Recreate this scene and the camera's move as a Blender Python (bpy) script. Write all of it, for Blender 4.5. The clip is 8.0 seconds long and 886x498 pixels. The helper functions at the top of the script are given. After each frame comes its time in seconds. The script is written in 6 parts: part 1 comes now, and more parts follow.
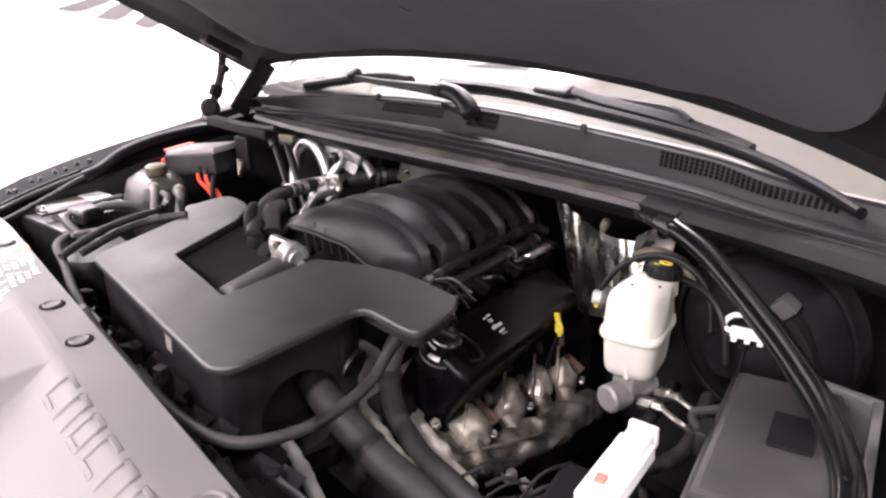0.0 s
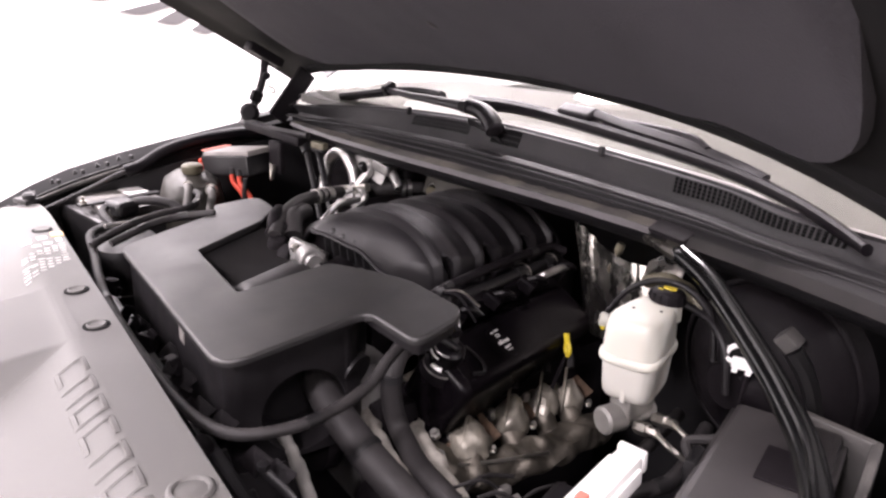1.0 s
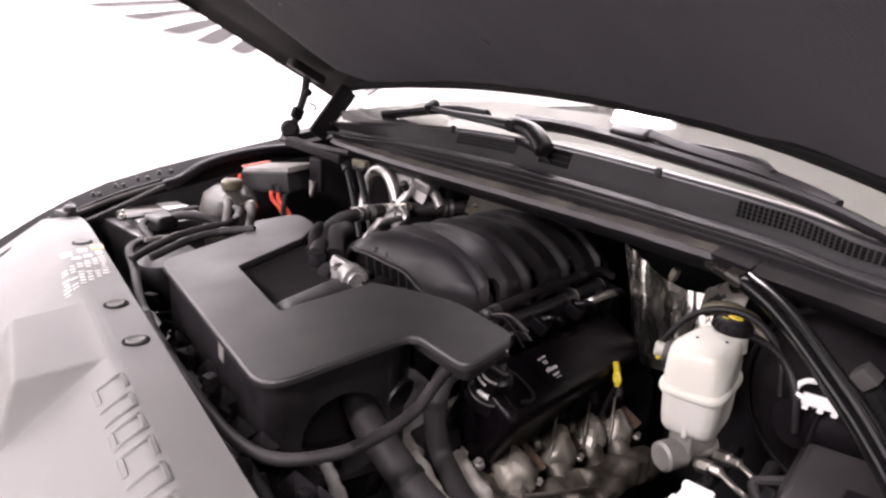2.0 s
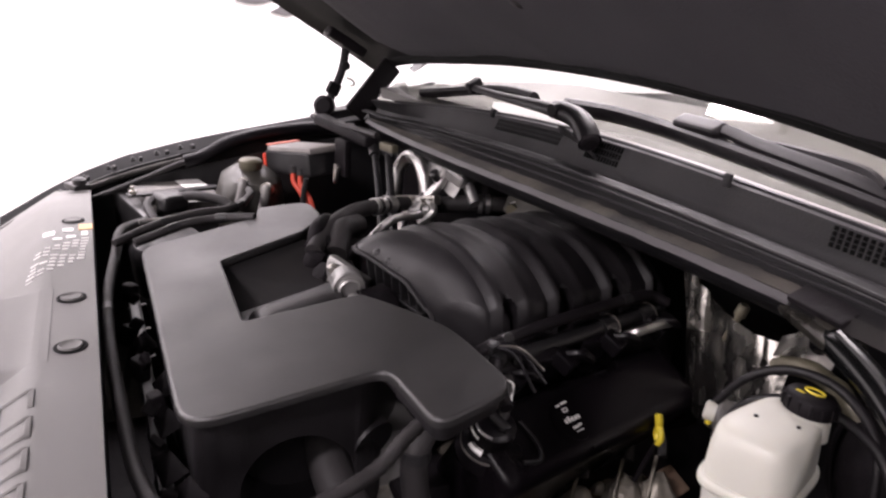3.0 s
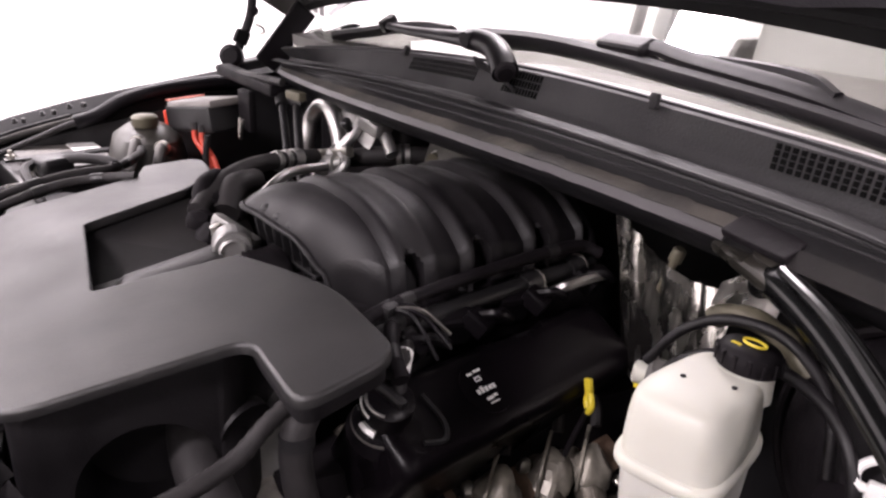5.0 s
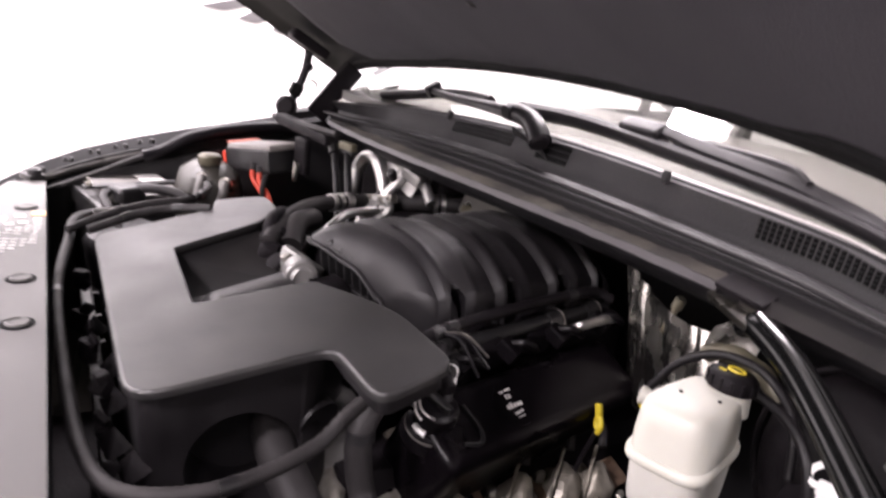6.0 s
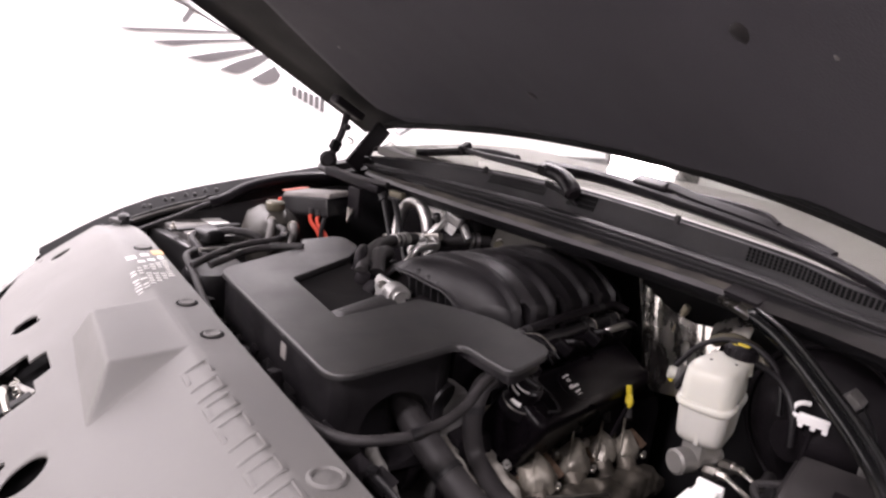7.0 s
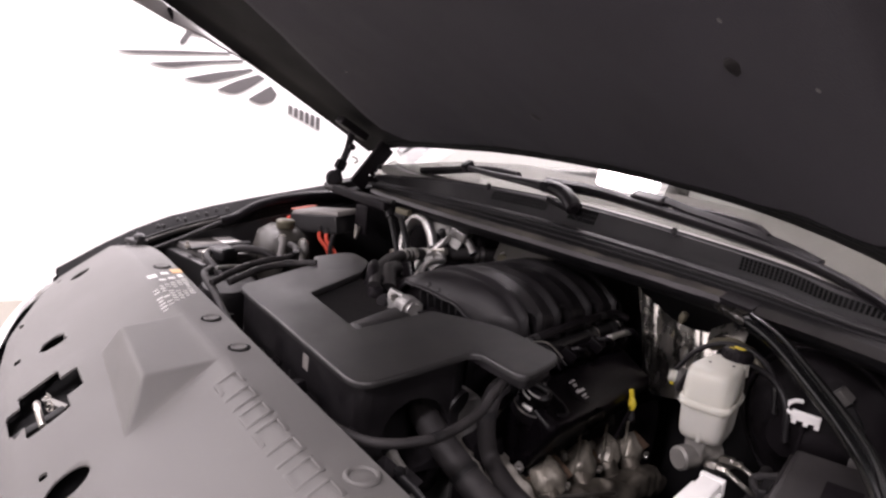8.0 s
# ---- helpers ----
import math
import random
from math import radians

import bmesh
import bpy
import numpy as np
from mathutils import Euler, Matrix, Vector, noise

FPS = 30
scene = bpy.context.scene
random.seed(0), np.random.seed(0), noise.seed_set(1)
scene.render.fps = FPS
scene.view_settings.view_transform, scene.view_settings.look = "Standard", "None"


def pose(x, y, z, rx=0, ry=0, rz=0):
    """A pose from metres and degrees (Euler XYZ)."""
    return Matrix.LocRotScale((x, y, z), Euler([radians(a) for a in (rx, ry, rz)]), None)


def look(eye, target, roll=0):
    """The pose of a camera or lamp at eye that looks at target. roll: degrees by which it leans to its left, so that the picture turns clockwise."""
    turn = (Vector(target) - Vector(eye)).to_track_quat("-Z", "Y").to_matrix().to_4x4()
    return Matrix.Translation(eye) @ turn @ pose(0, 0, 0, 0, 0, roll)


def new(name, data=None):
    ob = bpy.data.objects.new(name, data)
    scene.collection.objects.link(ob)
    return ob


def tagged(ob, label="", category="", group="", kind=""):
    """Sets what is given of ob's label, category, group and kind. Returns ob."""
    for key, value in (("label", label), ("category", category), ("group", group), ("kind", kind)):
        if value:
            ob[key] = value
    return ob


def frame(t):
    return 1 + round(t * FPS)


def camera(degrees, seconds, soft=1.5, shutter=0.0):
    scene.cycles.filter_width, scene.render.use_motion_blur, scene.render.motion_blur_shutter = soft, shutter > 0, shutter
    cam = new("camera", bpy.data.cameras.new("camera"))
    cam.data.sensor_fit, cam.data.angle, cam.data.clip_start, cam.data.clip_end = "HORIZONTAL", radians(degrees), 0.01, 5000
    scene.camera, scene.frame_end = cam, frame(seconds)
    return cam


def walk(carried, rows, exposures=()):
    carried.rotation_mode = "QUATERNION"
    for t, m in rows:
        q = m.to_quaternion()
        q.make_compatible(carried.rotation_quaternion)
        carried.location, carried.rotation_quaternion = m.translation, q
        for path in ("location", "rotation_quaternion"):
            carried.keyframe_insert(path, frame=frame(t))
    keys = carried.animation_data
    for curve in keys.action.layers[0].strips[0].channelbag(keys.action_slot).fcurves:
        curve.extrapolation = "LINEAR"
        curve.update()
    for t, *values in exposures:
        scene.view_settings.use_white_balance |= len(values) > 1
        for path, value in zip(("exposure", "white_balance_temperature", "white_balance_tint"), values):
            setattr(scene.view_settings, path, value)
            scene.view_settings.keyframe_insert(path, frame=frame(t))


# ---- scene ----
cam = camera(62.33, 8.0, soft=2.4, shutter=0.3)
PATH = [
    (0.0, (0.9702, -0.1774, 1.5833), (0.2420, 0.4120, 1.2336), -0.80),
    (0.5, (0.9826, -0.0765, 1.5657), (0.2136, 0.4569, 1.2133), -1.33),
    (1.0, (1.0117, -0.1499, 1.5785), (0.2416, 0.3984, 1.2525), 1.78),
    (1.5, (0.9751, -0.2205, 1.5853), (0.2233, 0.3578, 1.2687), 5.91),
    (2.0, (0.9656, -0.1574, 1.5642), (0.1674, 0.3658, 1.2656), 2.39),
    (2.2, (0.9646, -0.1084, 1.5462), (0.1445, 0.3885, 1.2623), 3.54),
    (3.3, (0.7793, 0.0912, 1.5288), (-0.0702, 0.5001, 1.1955), 3.37),
    (3.5, (0.7598, 0.1194, 1.5155), (-0.0830, 0.5391, 1.1784), 2.99),
    (4.0, (0.7533, 0.1605, 1.4873), (-0.0734, 0.6026, 1.1394), 3.91),
    (4.5, (0.7607, 0.1763, 1.4700), (-0.0576, 0.6273, 1.1135), 2.30),
    (5.8, (0.8294, 0.1074, 1.4800), (0.0120, 0.5808, 1.1519), 4.51),
    (6.0, (0.8754, 0.0488, 1.5122), (0.0406, 0.5116, 1.2140), 6.17),
    (6.5, (0.9901, -0.1421, 1.5558), (0.1574, 0.3562, 1.3141), 8.13),
    (7.0, (1.0351, -0.3226, 1.5683), (0.2345, 0.2257, 1.3265), 6.69),
    (7.5, (1.0614, -0.3719, 1.5762), (0.2653, 0.1867, 1.3436), 5.63),
    (8.0, (1.0725, -0.3950, 1.5833), (0.2749, 0.1657, 1.3608), 5.91),
]
EXPOSURES = [(0.0, 0.85, 6500, 24), (0.5, 0.68, 6500, 24), (1.5, 0.55, 6500, 24), (2.2, 0.35, 6500, 24), (3.4, -0.08, 6500, 24), (4.0, 0.04, 6500, 24), (4.5, 0.15, 6500, 24), (6.0, 0.5, 6500, 24), (6.6, 0.4, 6500, 24), (7.2, -0.05, 6500, 24), (8.0, -0.38, 6500, 24)]
walk(cam, [(t, look(e, g, r)) for t, e, g, r in PATH], EXPOSURES)
# == world ==
world = bpy.data.worlds.new("world")
scene.world = world
world.use_nodes = True
wn = world.node_tree.nodes
bgn = wn["Background"]
bgn.inputs["Color"].default_value = (0.9, 0.95, 1.0, 1)
bgn.inputs["Strength"].default_value = 0.3
scene.view_settings.exposure = 0.0

FLOOR_Z = 0.2
ROOM = (-3.3, 5.2, -5.0, 6.5, 3.9)      # x0, x1, y0, y1, ceiling height


def area_lamp(name, at, size, power, aim, colour=(1.0, 0.97, 0.958)):
    lamp = bpy.data.lights.new(name, "AREA")
    lamp.shape, lamp.size, lamp.size_y = "RECTANGLE", size[0], size[1]
    lamp.energy, lamp.color = power, colour
    ob = new(name, lamp)
    ob.matrix_world = look(at, aim)
    return ob


# tubes of the shop's ceiling lights: one lamp under each of the light fittings built below
LIGHTS = [(-2.3, -2.6, 165), (-2.3, -0.2, 165), (-2.3, 2.2, 165), (-2.3, 4.4, 165), (1.5, -3.0, 215), (3.4, -0.6, 120), (3.4, 2.2, 120)]
for lx, ly, watts in LIGHTS:
    area_lamp("ceiling_lamp", (lx, ly, 3.74), (0.5, 1.6), watts, (lx, ly, 0))

# ---- materials ----


def mat(name, colour, rough=0.5, metal=0.0, var=0.25, scale=30.0, bump=0.1, bscale=200.0, coat=0.0, spec=0.5, dust=0.0, dustcol=(0.35, 0.32, 0.28), trans=0.0, sss=0.0, island=False):
    """Principled surface with variation at two scales, a fine relief and dust on faces that look up."""
    m = bpy.data.materials.new(name)
    m.use_nodes = True
    nt = m.node_tree
    n, l = nt.nodes, nt.links
    b = n["Principled BSDF"]
    co = n.new("ShaderNodeTexCoord")
    big = n.new("ShaderNodeTexNoise")
    big.inputs["Scale"].default_value, big.inputs["Detail"].default_value = scale, 6
    fine = n.new("ShaderNodeTexNoise")
    fine.inputs["Scale"].default_value, fine.inputs["Detail"].default_value = bscale, 3
    for t in (big, fine):
        l.new(co.outputs["Object"], t.inputs["Vector"])
    ramp = n.new("ShaderNodeMapRange")
    ramp.inputs["From Min"].default_value, ramp.inputs["From Max"].default_value = 0.3, 0.7
    ramp.inputs["To Min"].default_value, ramp.inputs["To Max"].default_value = 1 - var, 1 + var
    l.new(big.outputs["Fac"], ramp.inputs["Value"])
    mul = n.new("ShaderNodeVectorMath")
    mul.operation = "SCALE"
    mul.inputs[0].default_value = colour
    l.new(ramp.outputs["Result"], mul.inputs["Scale"])
    last = mul.outputs["Vector"]
    if dust:
        geo = n.new("ShaderNodeNewGeometry")
        sep = n.new("ShaderNodeSeparateXYZ")
        l.new(geo.outputs["Normal"], sep.inputs[0])
        dn = n.new("ShaderNodeTexNoise")
        dn.inputs["Scale"].default_value, dn.inputs["Detail"].default_value = 14, 8
        l.new(co.outputs["Object"], dn.inputs["Vector"])
        mr = n.new("ShaderNodeMapRange")
        mr.inputs["From Min"].default_value, mr.inputs["From Max"].default_value = 0.4, 0.75
        mr.inputs["To Max"].default_value = dust
        l.new(dn.outputs["Fac"], mr.inputs["Value"])
        mm = n.new("ShaderNodeMath")
        mm.operation, mm.use_clamp = "MULTIPLY", True
        l.new(sep.outputs["Z"], mm.inputs[0])
        l.new(mr.outputs["Result"], mm.inputs[1])
        mix = n.new("ShaderNodeMix")
        mix.data_type = "RGBA"
        mix.inputs[7].default_value = (*dustcol, 1)
        l.new(mm.outputs[0], mix.inputs[0])
        l.new(last, mix.inputs[6])
        last = mix.outputs[2]
    l.new(last, b.inputs["Base Color"])
    rr = n.new("ShaderNodeMapRange")
    rr.inputs["From Min"].default_value, rr.inputs["From Max"].default_value = 0.3, 0.7
    rr.inputs["To Min"].default_value, rr.inputs["To Max"].default_value = max(rough - 0.08, 0.02), min(rough + 0.1, 1)
    l.new(big.outputs["Fac"], rr.inputs["Value"])
    l.new(rr.outputs["Result"], b.inputs["Roughness"])
    b.inputs["Metallic"].default_value = metal
    b.inputs["Specular IOR Level"].default_value = spec
    b.inputs["Coat Weight"].default_value = coat
    b.inputs["Transmission Weight"].default_value = trans
    if sss:
        b.inputs["Subsurface Weight"].default_value = sss
        b.inputs["Subsurface Radius"].default_value = (0.02, 0.018, 0.015)
    if bump:
        bp = n.new("ShaderNodeBump")
        bp.inputs["Strength"].default_value, bp.inputs["Distance"].default_value = bump, 0.002
        l.new(fine.outputs["Fac"], bp.inputs["Height"])
        l.new(bp.outputs["Normal"], b.inputs["Normal"])
    return m


M_COVER = mat("grey moulded plastic", (0.110, 0.107, 0.1025), 0.5, var=0.08, scale=6, bump=0.25, bscale=900)
M_PLASTIC = mat("black moulded plastic", (0.0125, 0.0118, 0.0122), 0.42, var=0.12, scale=8, bump=0.2, bscale=700, dust=0.03, spec=0.62)
M_PLASTIC2 = mat("satin black plastic", (0.0105, 0.010, 0.0107), 0.38, var=0.15, scale=12, bump=0.1, bscale=400)
M_DARK = mat("sooty black metal", (0.0070, 0.0056, 0.0068), 0.6, var=0.3, scale=20, bump=0.3, bscale=120, spec=0.15)
M_RUBBER = mat("black rubber", (0.0190, 0.0172, 0.0178), 0.60, spec=0.32, var=0.25, scale=30, bump=0.2, bscale=300, dust=0.13, dustcol=(0.16, 0.15, 0.145))
M_PAINT = mat("black car paint", (0.010, 0.010, 0.011), 0.22, var=0.05, scale=3, bump=0.0, coat=0.8)
M_PRIMER = mat("black underhood paint", (0.011, 0.0105, 0.0113), 0.42, var=0.15, scale=6, bump=0.08, bscale=200, spec=0.3)
M_FELT = mat("charcoal insulation felt", (0.0262, 0.0242, 0.0305), 0.95, var=0.12, scale=5, bump=0.5, bscale=350)
M_ALU = mat("cast aluminium", (0.36, 0.355, 0.345), 0.45, metal=0.85, var=0.2, scale=25, bump=0.3, bscale=250)
M_ALUPIPE = mat("bare aluminium pipe", (0.6, 0.59, 0.575), 0.38, metal=1.0, var=0.12, scale=20, bump=0.05)
M_STEEL = mat("zinc plated steel", (0.5, 0.48, 0.44), 0.35, metal=1.0, var=0.3, scale=40, bump=0.1)
M_IRON = mat("heat stained cast iron", (0.125, 0.112, 0.093), 0.5, metal=0.7, var=0.5, scale=22, bump=0.6, bscale=140)
M_SHIELD = mat("tarnished heat shield", (0.185, 0.17, 0.142), 0.38, metal=0.35, var=0.55, scale=32, bump=0.5, bscale=60)
M_CAST = mat("pale stained casting", (0.34, 0.32, 0.285), 0.55, metal=0.15, var=0.5, scale=30, bump=0.4, bscale=120)
M_RUST = mat("rust brown plate", (0.10, 0.062, 0.040), 0.7, var=0.5, scale=40, bump=0.4, bscale=160)
M_FOIL = mat("crinkled aluminium foil", (0.56, 0.54, 0.495), 0.25, metal=1.0, var=0.15, scale=25, bump=0.3, bscale=60)
M_NYLON = mat("milky white nylon", (0.54, 0.535, 0.475), 0.38, var=0.05, scale=10, bump=0.05, sss=0.35)
M_FLUID = mat("nylon with fluid behind it", (0.50, 0.495, 0.455), 0.38, var=0.08, scale=10, bump=0.05, sss=0.3)
M_WHITE = mat("white plastic", (0.8, 0.79, 0.77), 0.4, var=0.05, scale=20, bump=0.05)
M_RED = mat("red plastic", (0.62, 0.06, 0.03), 0.42, var=0.1, scale=20, bump=0.05)
M_WIRE = mat("red wire", (0.65, 0.07, 0.035), 0.45, var=0.1, scale=20, bump=0.0)
M_YELLOW = mat("yellow plastic", (0.70, 0.55, 0.04), 0.4, var=0.08, scale=20, bump=0.0)
M_GREYLID = mat("grey dusty plastic", (0.09, 0.086, 0.083), 0.55, var=0.2, scale=14, bump=0.2, dust=0.25)
M_TANK = mat("smoky brown tank plastic", (0.020, 0.0185, 0.0155), 0.35, var=0.3, scale=12, bump=0.1, dust=0.1)
M_BRASS = mat("olive painted fitting", (0.10, 0.09, 0.062), 0.45, metal=0.3, var=0.2, scale=20)
M_TAN = mat("dusty foam seal", (0.026, 0.023, 0.020), 0.8, var=0.95, scale=7, bump=0.5, bscale=150, dust=0.38, dustcol=(0.125, 0.11, 0.082))
M_COWL = mat("weathered black cowl plastic", (0.0058, 0.0054, 0.0062), 0.55, spec=0.14, var=0.15, scale=10, bump=0.12, bscale=500, dust=0.02)
M_WALL = mat("white painted wall", (0.85, 0.85, 0.85), 0.6, var=0.02, scale=2, bump=0.05)
M_SIDE = mat("pale grey painted wall", (0.5, 0.5, 0.5), 0.6, var=0.04, scale=2, bump=0.05)
M_CEIL = mat("white ceiling", (0.68, 0.68, 0.68), 0.7, var=0.02, scale=2, bump=0.05)
M_FLOOR = mat("sealed concrete floor", (0.24, 0.225, 0.19), 0.35, var=0.12, scale=1.5, bump=0.1)
M_DECAL = mat("dark grey vinyl", (0.10, 0.095, 0.098), 0.5, var=0.1, scale=5, bump=0.0)
M_ORANGE = mat("orange ink", (0.75, 0.42, 0.17), 0.5, var=0.05, scale=20, bump=0.0)
M_TRIM = mat("pale grey cabin trim", (0.25, 0.26, 0.25), 0.6, var=0.06, scale=20, bump=0.2, bscale=500)
M_SEAT = mat("pale grey seat cloth", (0.30, 0.305, 0.29), 0.8, var=0.08, scale=20, bump=0.3, bscale=500)
M_DASH = mat("grey dashboard vinyl", (0.09, 0.087, 0.08), 0.6, var=0.06, scale=20, bump=0.3, bscale=500)
M_FLANGE = mat("bare painted steel flange", (0.33, 0.31, 0.3), 0.4, var=0.1, scale=12, bump=0.05)
M_DUSTLID = mat("dust covered grey plastic", (0.21, 0.195, 0.185), 0.6, var=0.25, scale=16, bump=0.2)
M_FADED = mat("faded red plastic", (0.55, 0.16, 0.12), 0.6, var=0.2, scale=18, bump=0.05)
M_VALVE = mat("smooth black cover plastic", (0.0047, 0.0038, 0.0048), 0.38, var=0.1, scale=10, bump=0.06, bscale=300, spec=0.16)
M_RUNNER = mat("matt black nylon", (0.0058, 0.0048, 0.0058), 0.50, spec=0.40, var=0.25, scale=22, bump=0.2, bscale=420, dust=0.05, dustcol=(0.12, 0.11, 0.105))
M_FENDER = mat("dull black wing paint", (0.007, 0.0068, 0.0072), 0.75, var=0.15, scale=6, bump=0.05, bscale=200, spec=0.12)
M_TRIMLIP = mat("scuffed grey black lip", (0.009, 0.008, 0.0082), 0.6, var=0.5, scale=25, bump=0.1, spec=0.2, dust=0.07, dustcol=(0.12, 0.105, 0.085))
M_LIP = mat("purple grey cowl lip", (0.052, 0.048, 0.051), 0.5, var=0.3, scale=12, bump=0.1)
M_BRACE = mat("glossy black enamel", (0.004, 0.004, 0.0042), 0.15, var=0.05, scale=5, bump=0.0, spec=0.2)
M_INSUL = mat("grey tan insulation board", (0.085, 0.082, 0.074), 0.8, var=0.3, scale=18, bump=0.3)
M_COWLTOP = mat("grained grey black cowl plastic", (0.0105, 0.0098, 0.0108), 0.62, var=0.15, scale=14, bump=0.35, bscale=420, spec=0.3)
M_ZINC = mat("dull grey cast metal", (0.21, 0.203, 0.19), 0.5, metal=0.3, var=0.15, scale=30, bump=0.2)
M_RELAY = mat("greyed black plastic", (0.024, 0.0215, 0.0220), 0.55, var=0.2, scale=9, bump=0.15, bscale=500, dust=0.10, dustcol=(0.2, 0.185, 0.175))
M_HOLE = mat("unlit black gap", (0.003, 0.003, 0.003), 0.95, var=0.05, scale=20, bump=0.0, spec=0.05)
M_INK = mat("worn white print", (0.66, 0.65, 0.63), 0.5, var=0.1, scale=40, bump=0.0)
M_VCOVER = mat("oily black cover plastic", (0.0038, 0.0029, 0.0038), 0.30, var=0.1, scale=10, bump=0.05, bscale=300, spec=0.09)
M_CHROME = mat("chrome", (0.8, 0.8, 0.8), 0.12, metal=1.0, var=0.03, scale=10, bump=0.0)

M_GLASS = bpy.data.materials.new("windscreen glass")
M_GLASS.use_nodes = True
gb = M_GLASS.node_tree.nodes["Principled BSDF"]
gb.inputs["Base Color"].default_value = (0.66, 0.665, 0.635, 1)
gb.inputs["Roughness"].default_value = 0.02
gb.inputs["Transmission Weight"].default_value = 1.0
gb.inputs["IOR"].default_value = 1.45

M_TUBE = bpy.data.materials.new("lit fluorescent diffuser")
M_TUBE.use_nodes = True
tb = M_TUBE.node_tree.nodes["Principled BSDF"]
tb.inputs["Emission Color"].default_value = (1, 0.97, 0.94, 1)
tb.inputs["Emission Strength"].default_value = 6.0

# ---- builders ----
ORIGIN = {}


def thing(name, at, label, category, group="", kind=""):
    ob = new(name)
    ob.location = at
    ob.empty_display_size = 0.05
    ORIGIN[name if ob.name == name else ob.name] = Vector(at)
    return tagged(ob, label, category, group, kind)


def part(name, bm, material, parent=None, label="", smooth=True, angle=0.7):
    """Links a bmesh, given in world coordinates, as one mesh object under its parent."""
    bmesh.ops.recalc_face_normals(bm, faces=bm.faces[:])
    me = bpy.data.meshes.new(name)
    bm.to_mesh(me)
    bm.free()
    me.materials.append(material)
    if smooth:
        me.shade_smooth()
        me.set_sharp_from_angle(angle=angle)
        if 0 < len(me.polygons) < 400 and name not in ("upper_half", "lower_half", "weld_rim", "neck"):      # large plain faces keep their own straight normals
            mean = sum(p.area for p in me.polygons) / len(me.polygons)
            for p in me.polygons:
                p.use_smooth = p.area < 2.5 * mean
    ob = new(name, me)
    if parent is not None:
        ob.parent = parent
        if parent.type == "EMPTY":
            ob.matrix_parent_inverse = Matrix.Translation(-ORIGIN[parent.name])
    if label:
        ob["label"] = label
    return ob


def solo(name, bm, material, label, category, group="", kind="", smooth=True):
    return tagged(part(name, bm, material, None, "", smooth), label, category, group, kind)


def box(at, size, turn=(0, 0, 0), bevel=0.004, seg=2, bm=None):
    """A bevelled block; at is its centre."""
    own = bmesh.new()
    bmesh.ops.create_cube(own, size=1.0)
    bmesh.ops.scale(own, vec=size, verts=own.verts)
    if bevel:
        bmesh.ops.bevel(own, geom=own.edges[:], offset=min(bevel, min(size) * 0.45), segments=seg, profile=0.6, affect="EDGES")
    own.transform(pose(*at, *turn))
    return merge(bm, own)


def merge(bm, own):
    if bm is None:
        return own
    me = bpy.data.meshes.new("tmp")
    own.to_mesh(me)
    own.free()
    bm.from_mesh(me)
    bpy.data.meshes.remove(me)
    return bm


def curve_points(points, steps=6):
    """A smooth line through the points."""
    p = [Vector(q) for q in points]
    if len(p) < 3:
        return p
    p = [p[0] * 2 - p[1]] + p + [p[-1] * 2 - p[-2]]
    out = []
    for i in range(1, len(p) - 2):
        a, b, c, d = p[i - 1:i + 3]
        for k in range(steps):
            t = k / steps
            out.append(0.5 * (2 * b + (c - a) * t + (2 * a - 5 * b + 4 * c - d) * t * t + (3 * b - a - 3 * c + d) * t ** 3))
    out.append(p[-2])
    return out


def tube(points, r, n=10, steps=6, ribs=0.0, pitch=0.008, flat=1.0, bm=None, taper=1.0):
    """A round hose, pipe or bar along a smooth line; ribs makes it corrugated."""
    line = curve_points(points, steps)
    if ribs:
        fine, length = [], 0.0
        for a, b in zip(line, line[1:]):
            k = max(1, int((b - a).length / (pitch / 2)))
            fine += [a.lerp(b, j / k) for j in range(k)]
        line = fine + [line[-1]]
    own = bmesh.new()
    rings, side = [], None
    for i, c in enumerate(line):
        ahead = (line[min(i + 1, len(line) - 1)] - line[max(i - 1, 0)]).normalized()
        if side is None:
            side = ahead.orthogonal().normalized()
        side = (side - ahead * side.dot(ahead)).normalized()
        up = ahead.cross(side)
        rad = r * (1 + (ribs if ribs and i % 2 else 0)) * (1 + (taper - 1) * i / max(1, len(line) - 1))
        rings.append([own.verts.new(c + rad * (math.cos(2 * math.pi * k / n) * side + flat * math.sin(2 * math.pi * k / n) * up)) for k in range(n)])
    for a, b in zip(rings, rings[1:]):
        for k in range(n):
            own.faces.new((a[k], a[(k + 1) % n], b[(k + 1) % n], b[k]))
    own.faces.new(rings[0][::-1])
    own.faces.new(rings[-1])
    return merge(bm, own)


def lathe(profile, at, axis=(0, 0, 1), n=28, bm=None, squash=(1, 1)):
    """A turned shape: profile is (radius, height) from the base at along axis."""
    own = bmesh.new()
    rings = []
    for r, h in profile:
        rings.append([own.verts.new((r * squash[0] * math.cos(2 * math.pi * k / n), r * squash[1] * math.sin(2 * math.pi * k / n), h)) for k in range(n)])
    for a, b in zip(rings, rings[1:]):
        for k in range(n):
            own.faces.new((a[k], a[(k + 1) % n], b[(k + 1) % n], b[k]))
    own.faces.new(rings[0][::-1])
    own.faces.new(rings[-1])
    own.transform(Matrix.Translation(at) @ Vector(axis).to_track_quat("Z", "Y").to_matrix().to_4x4())
    return merge(bm, own)


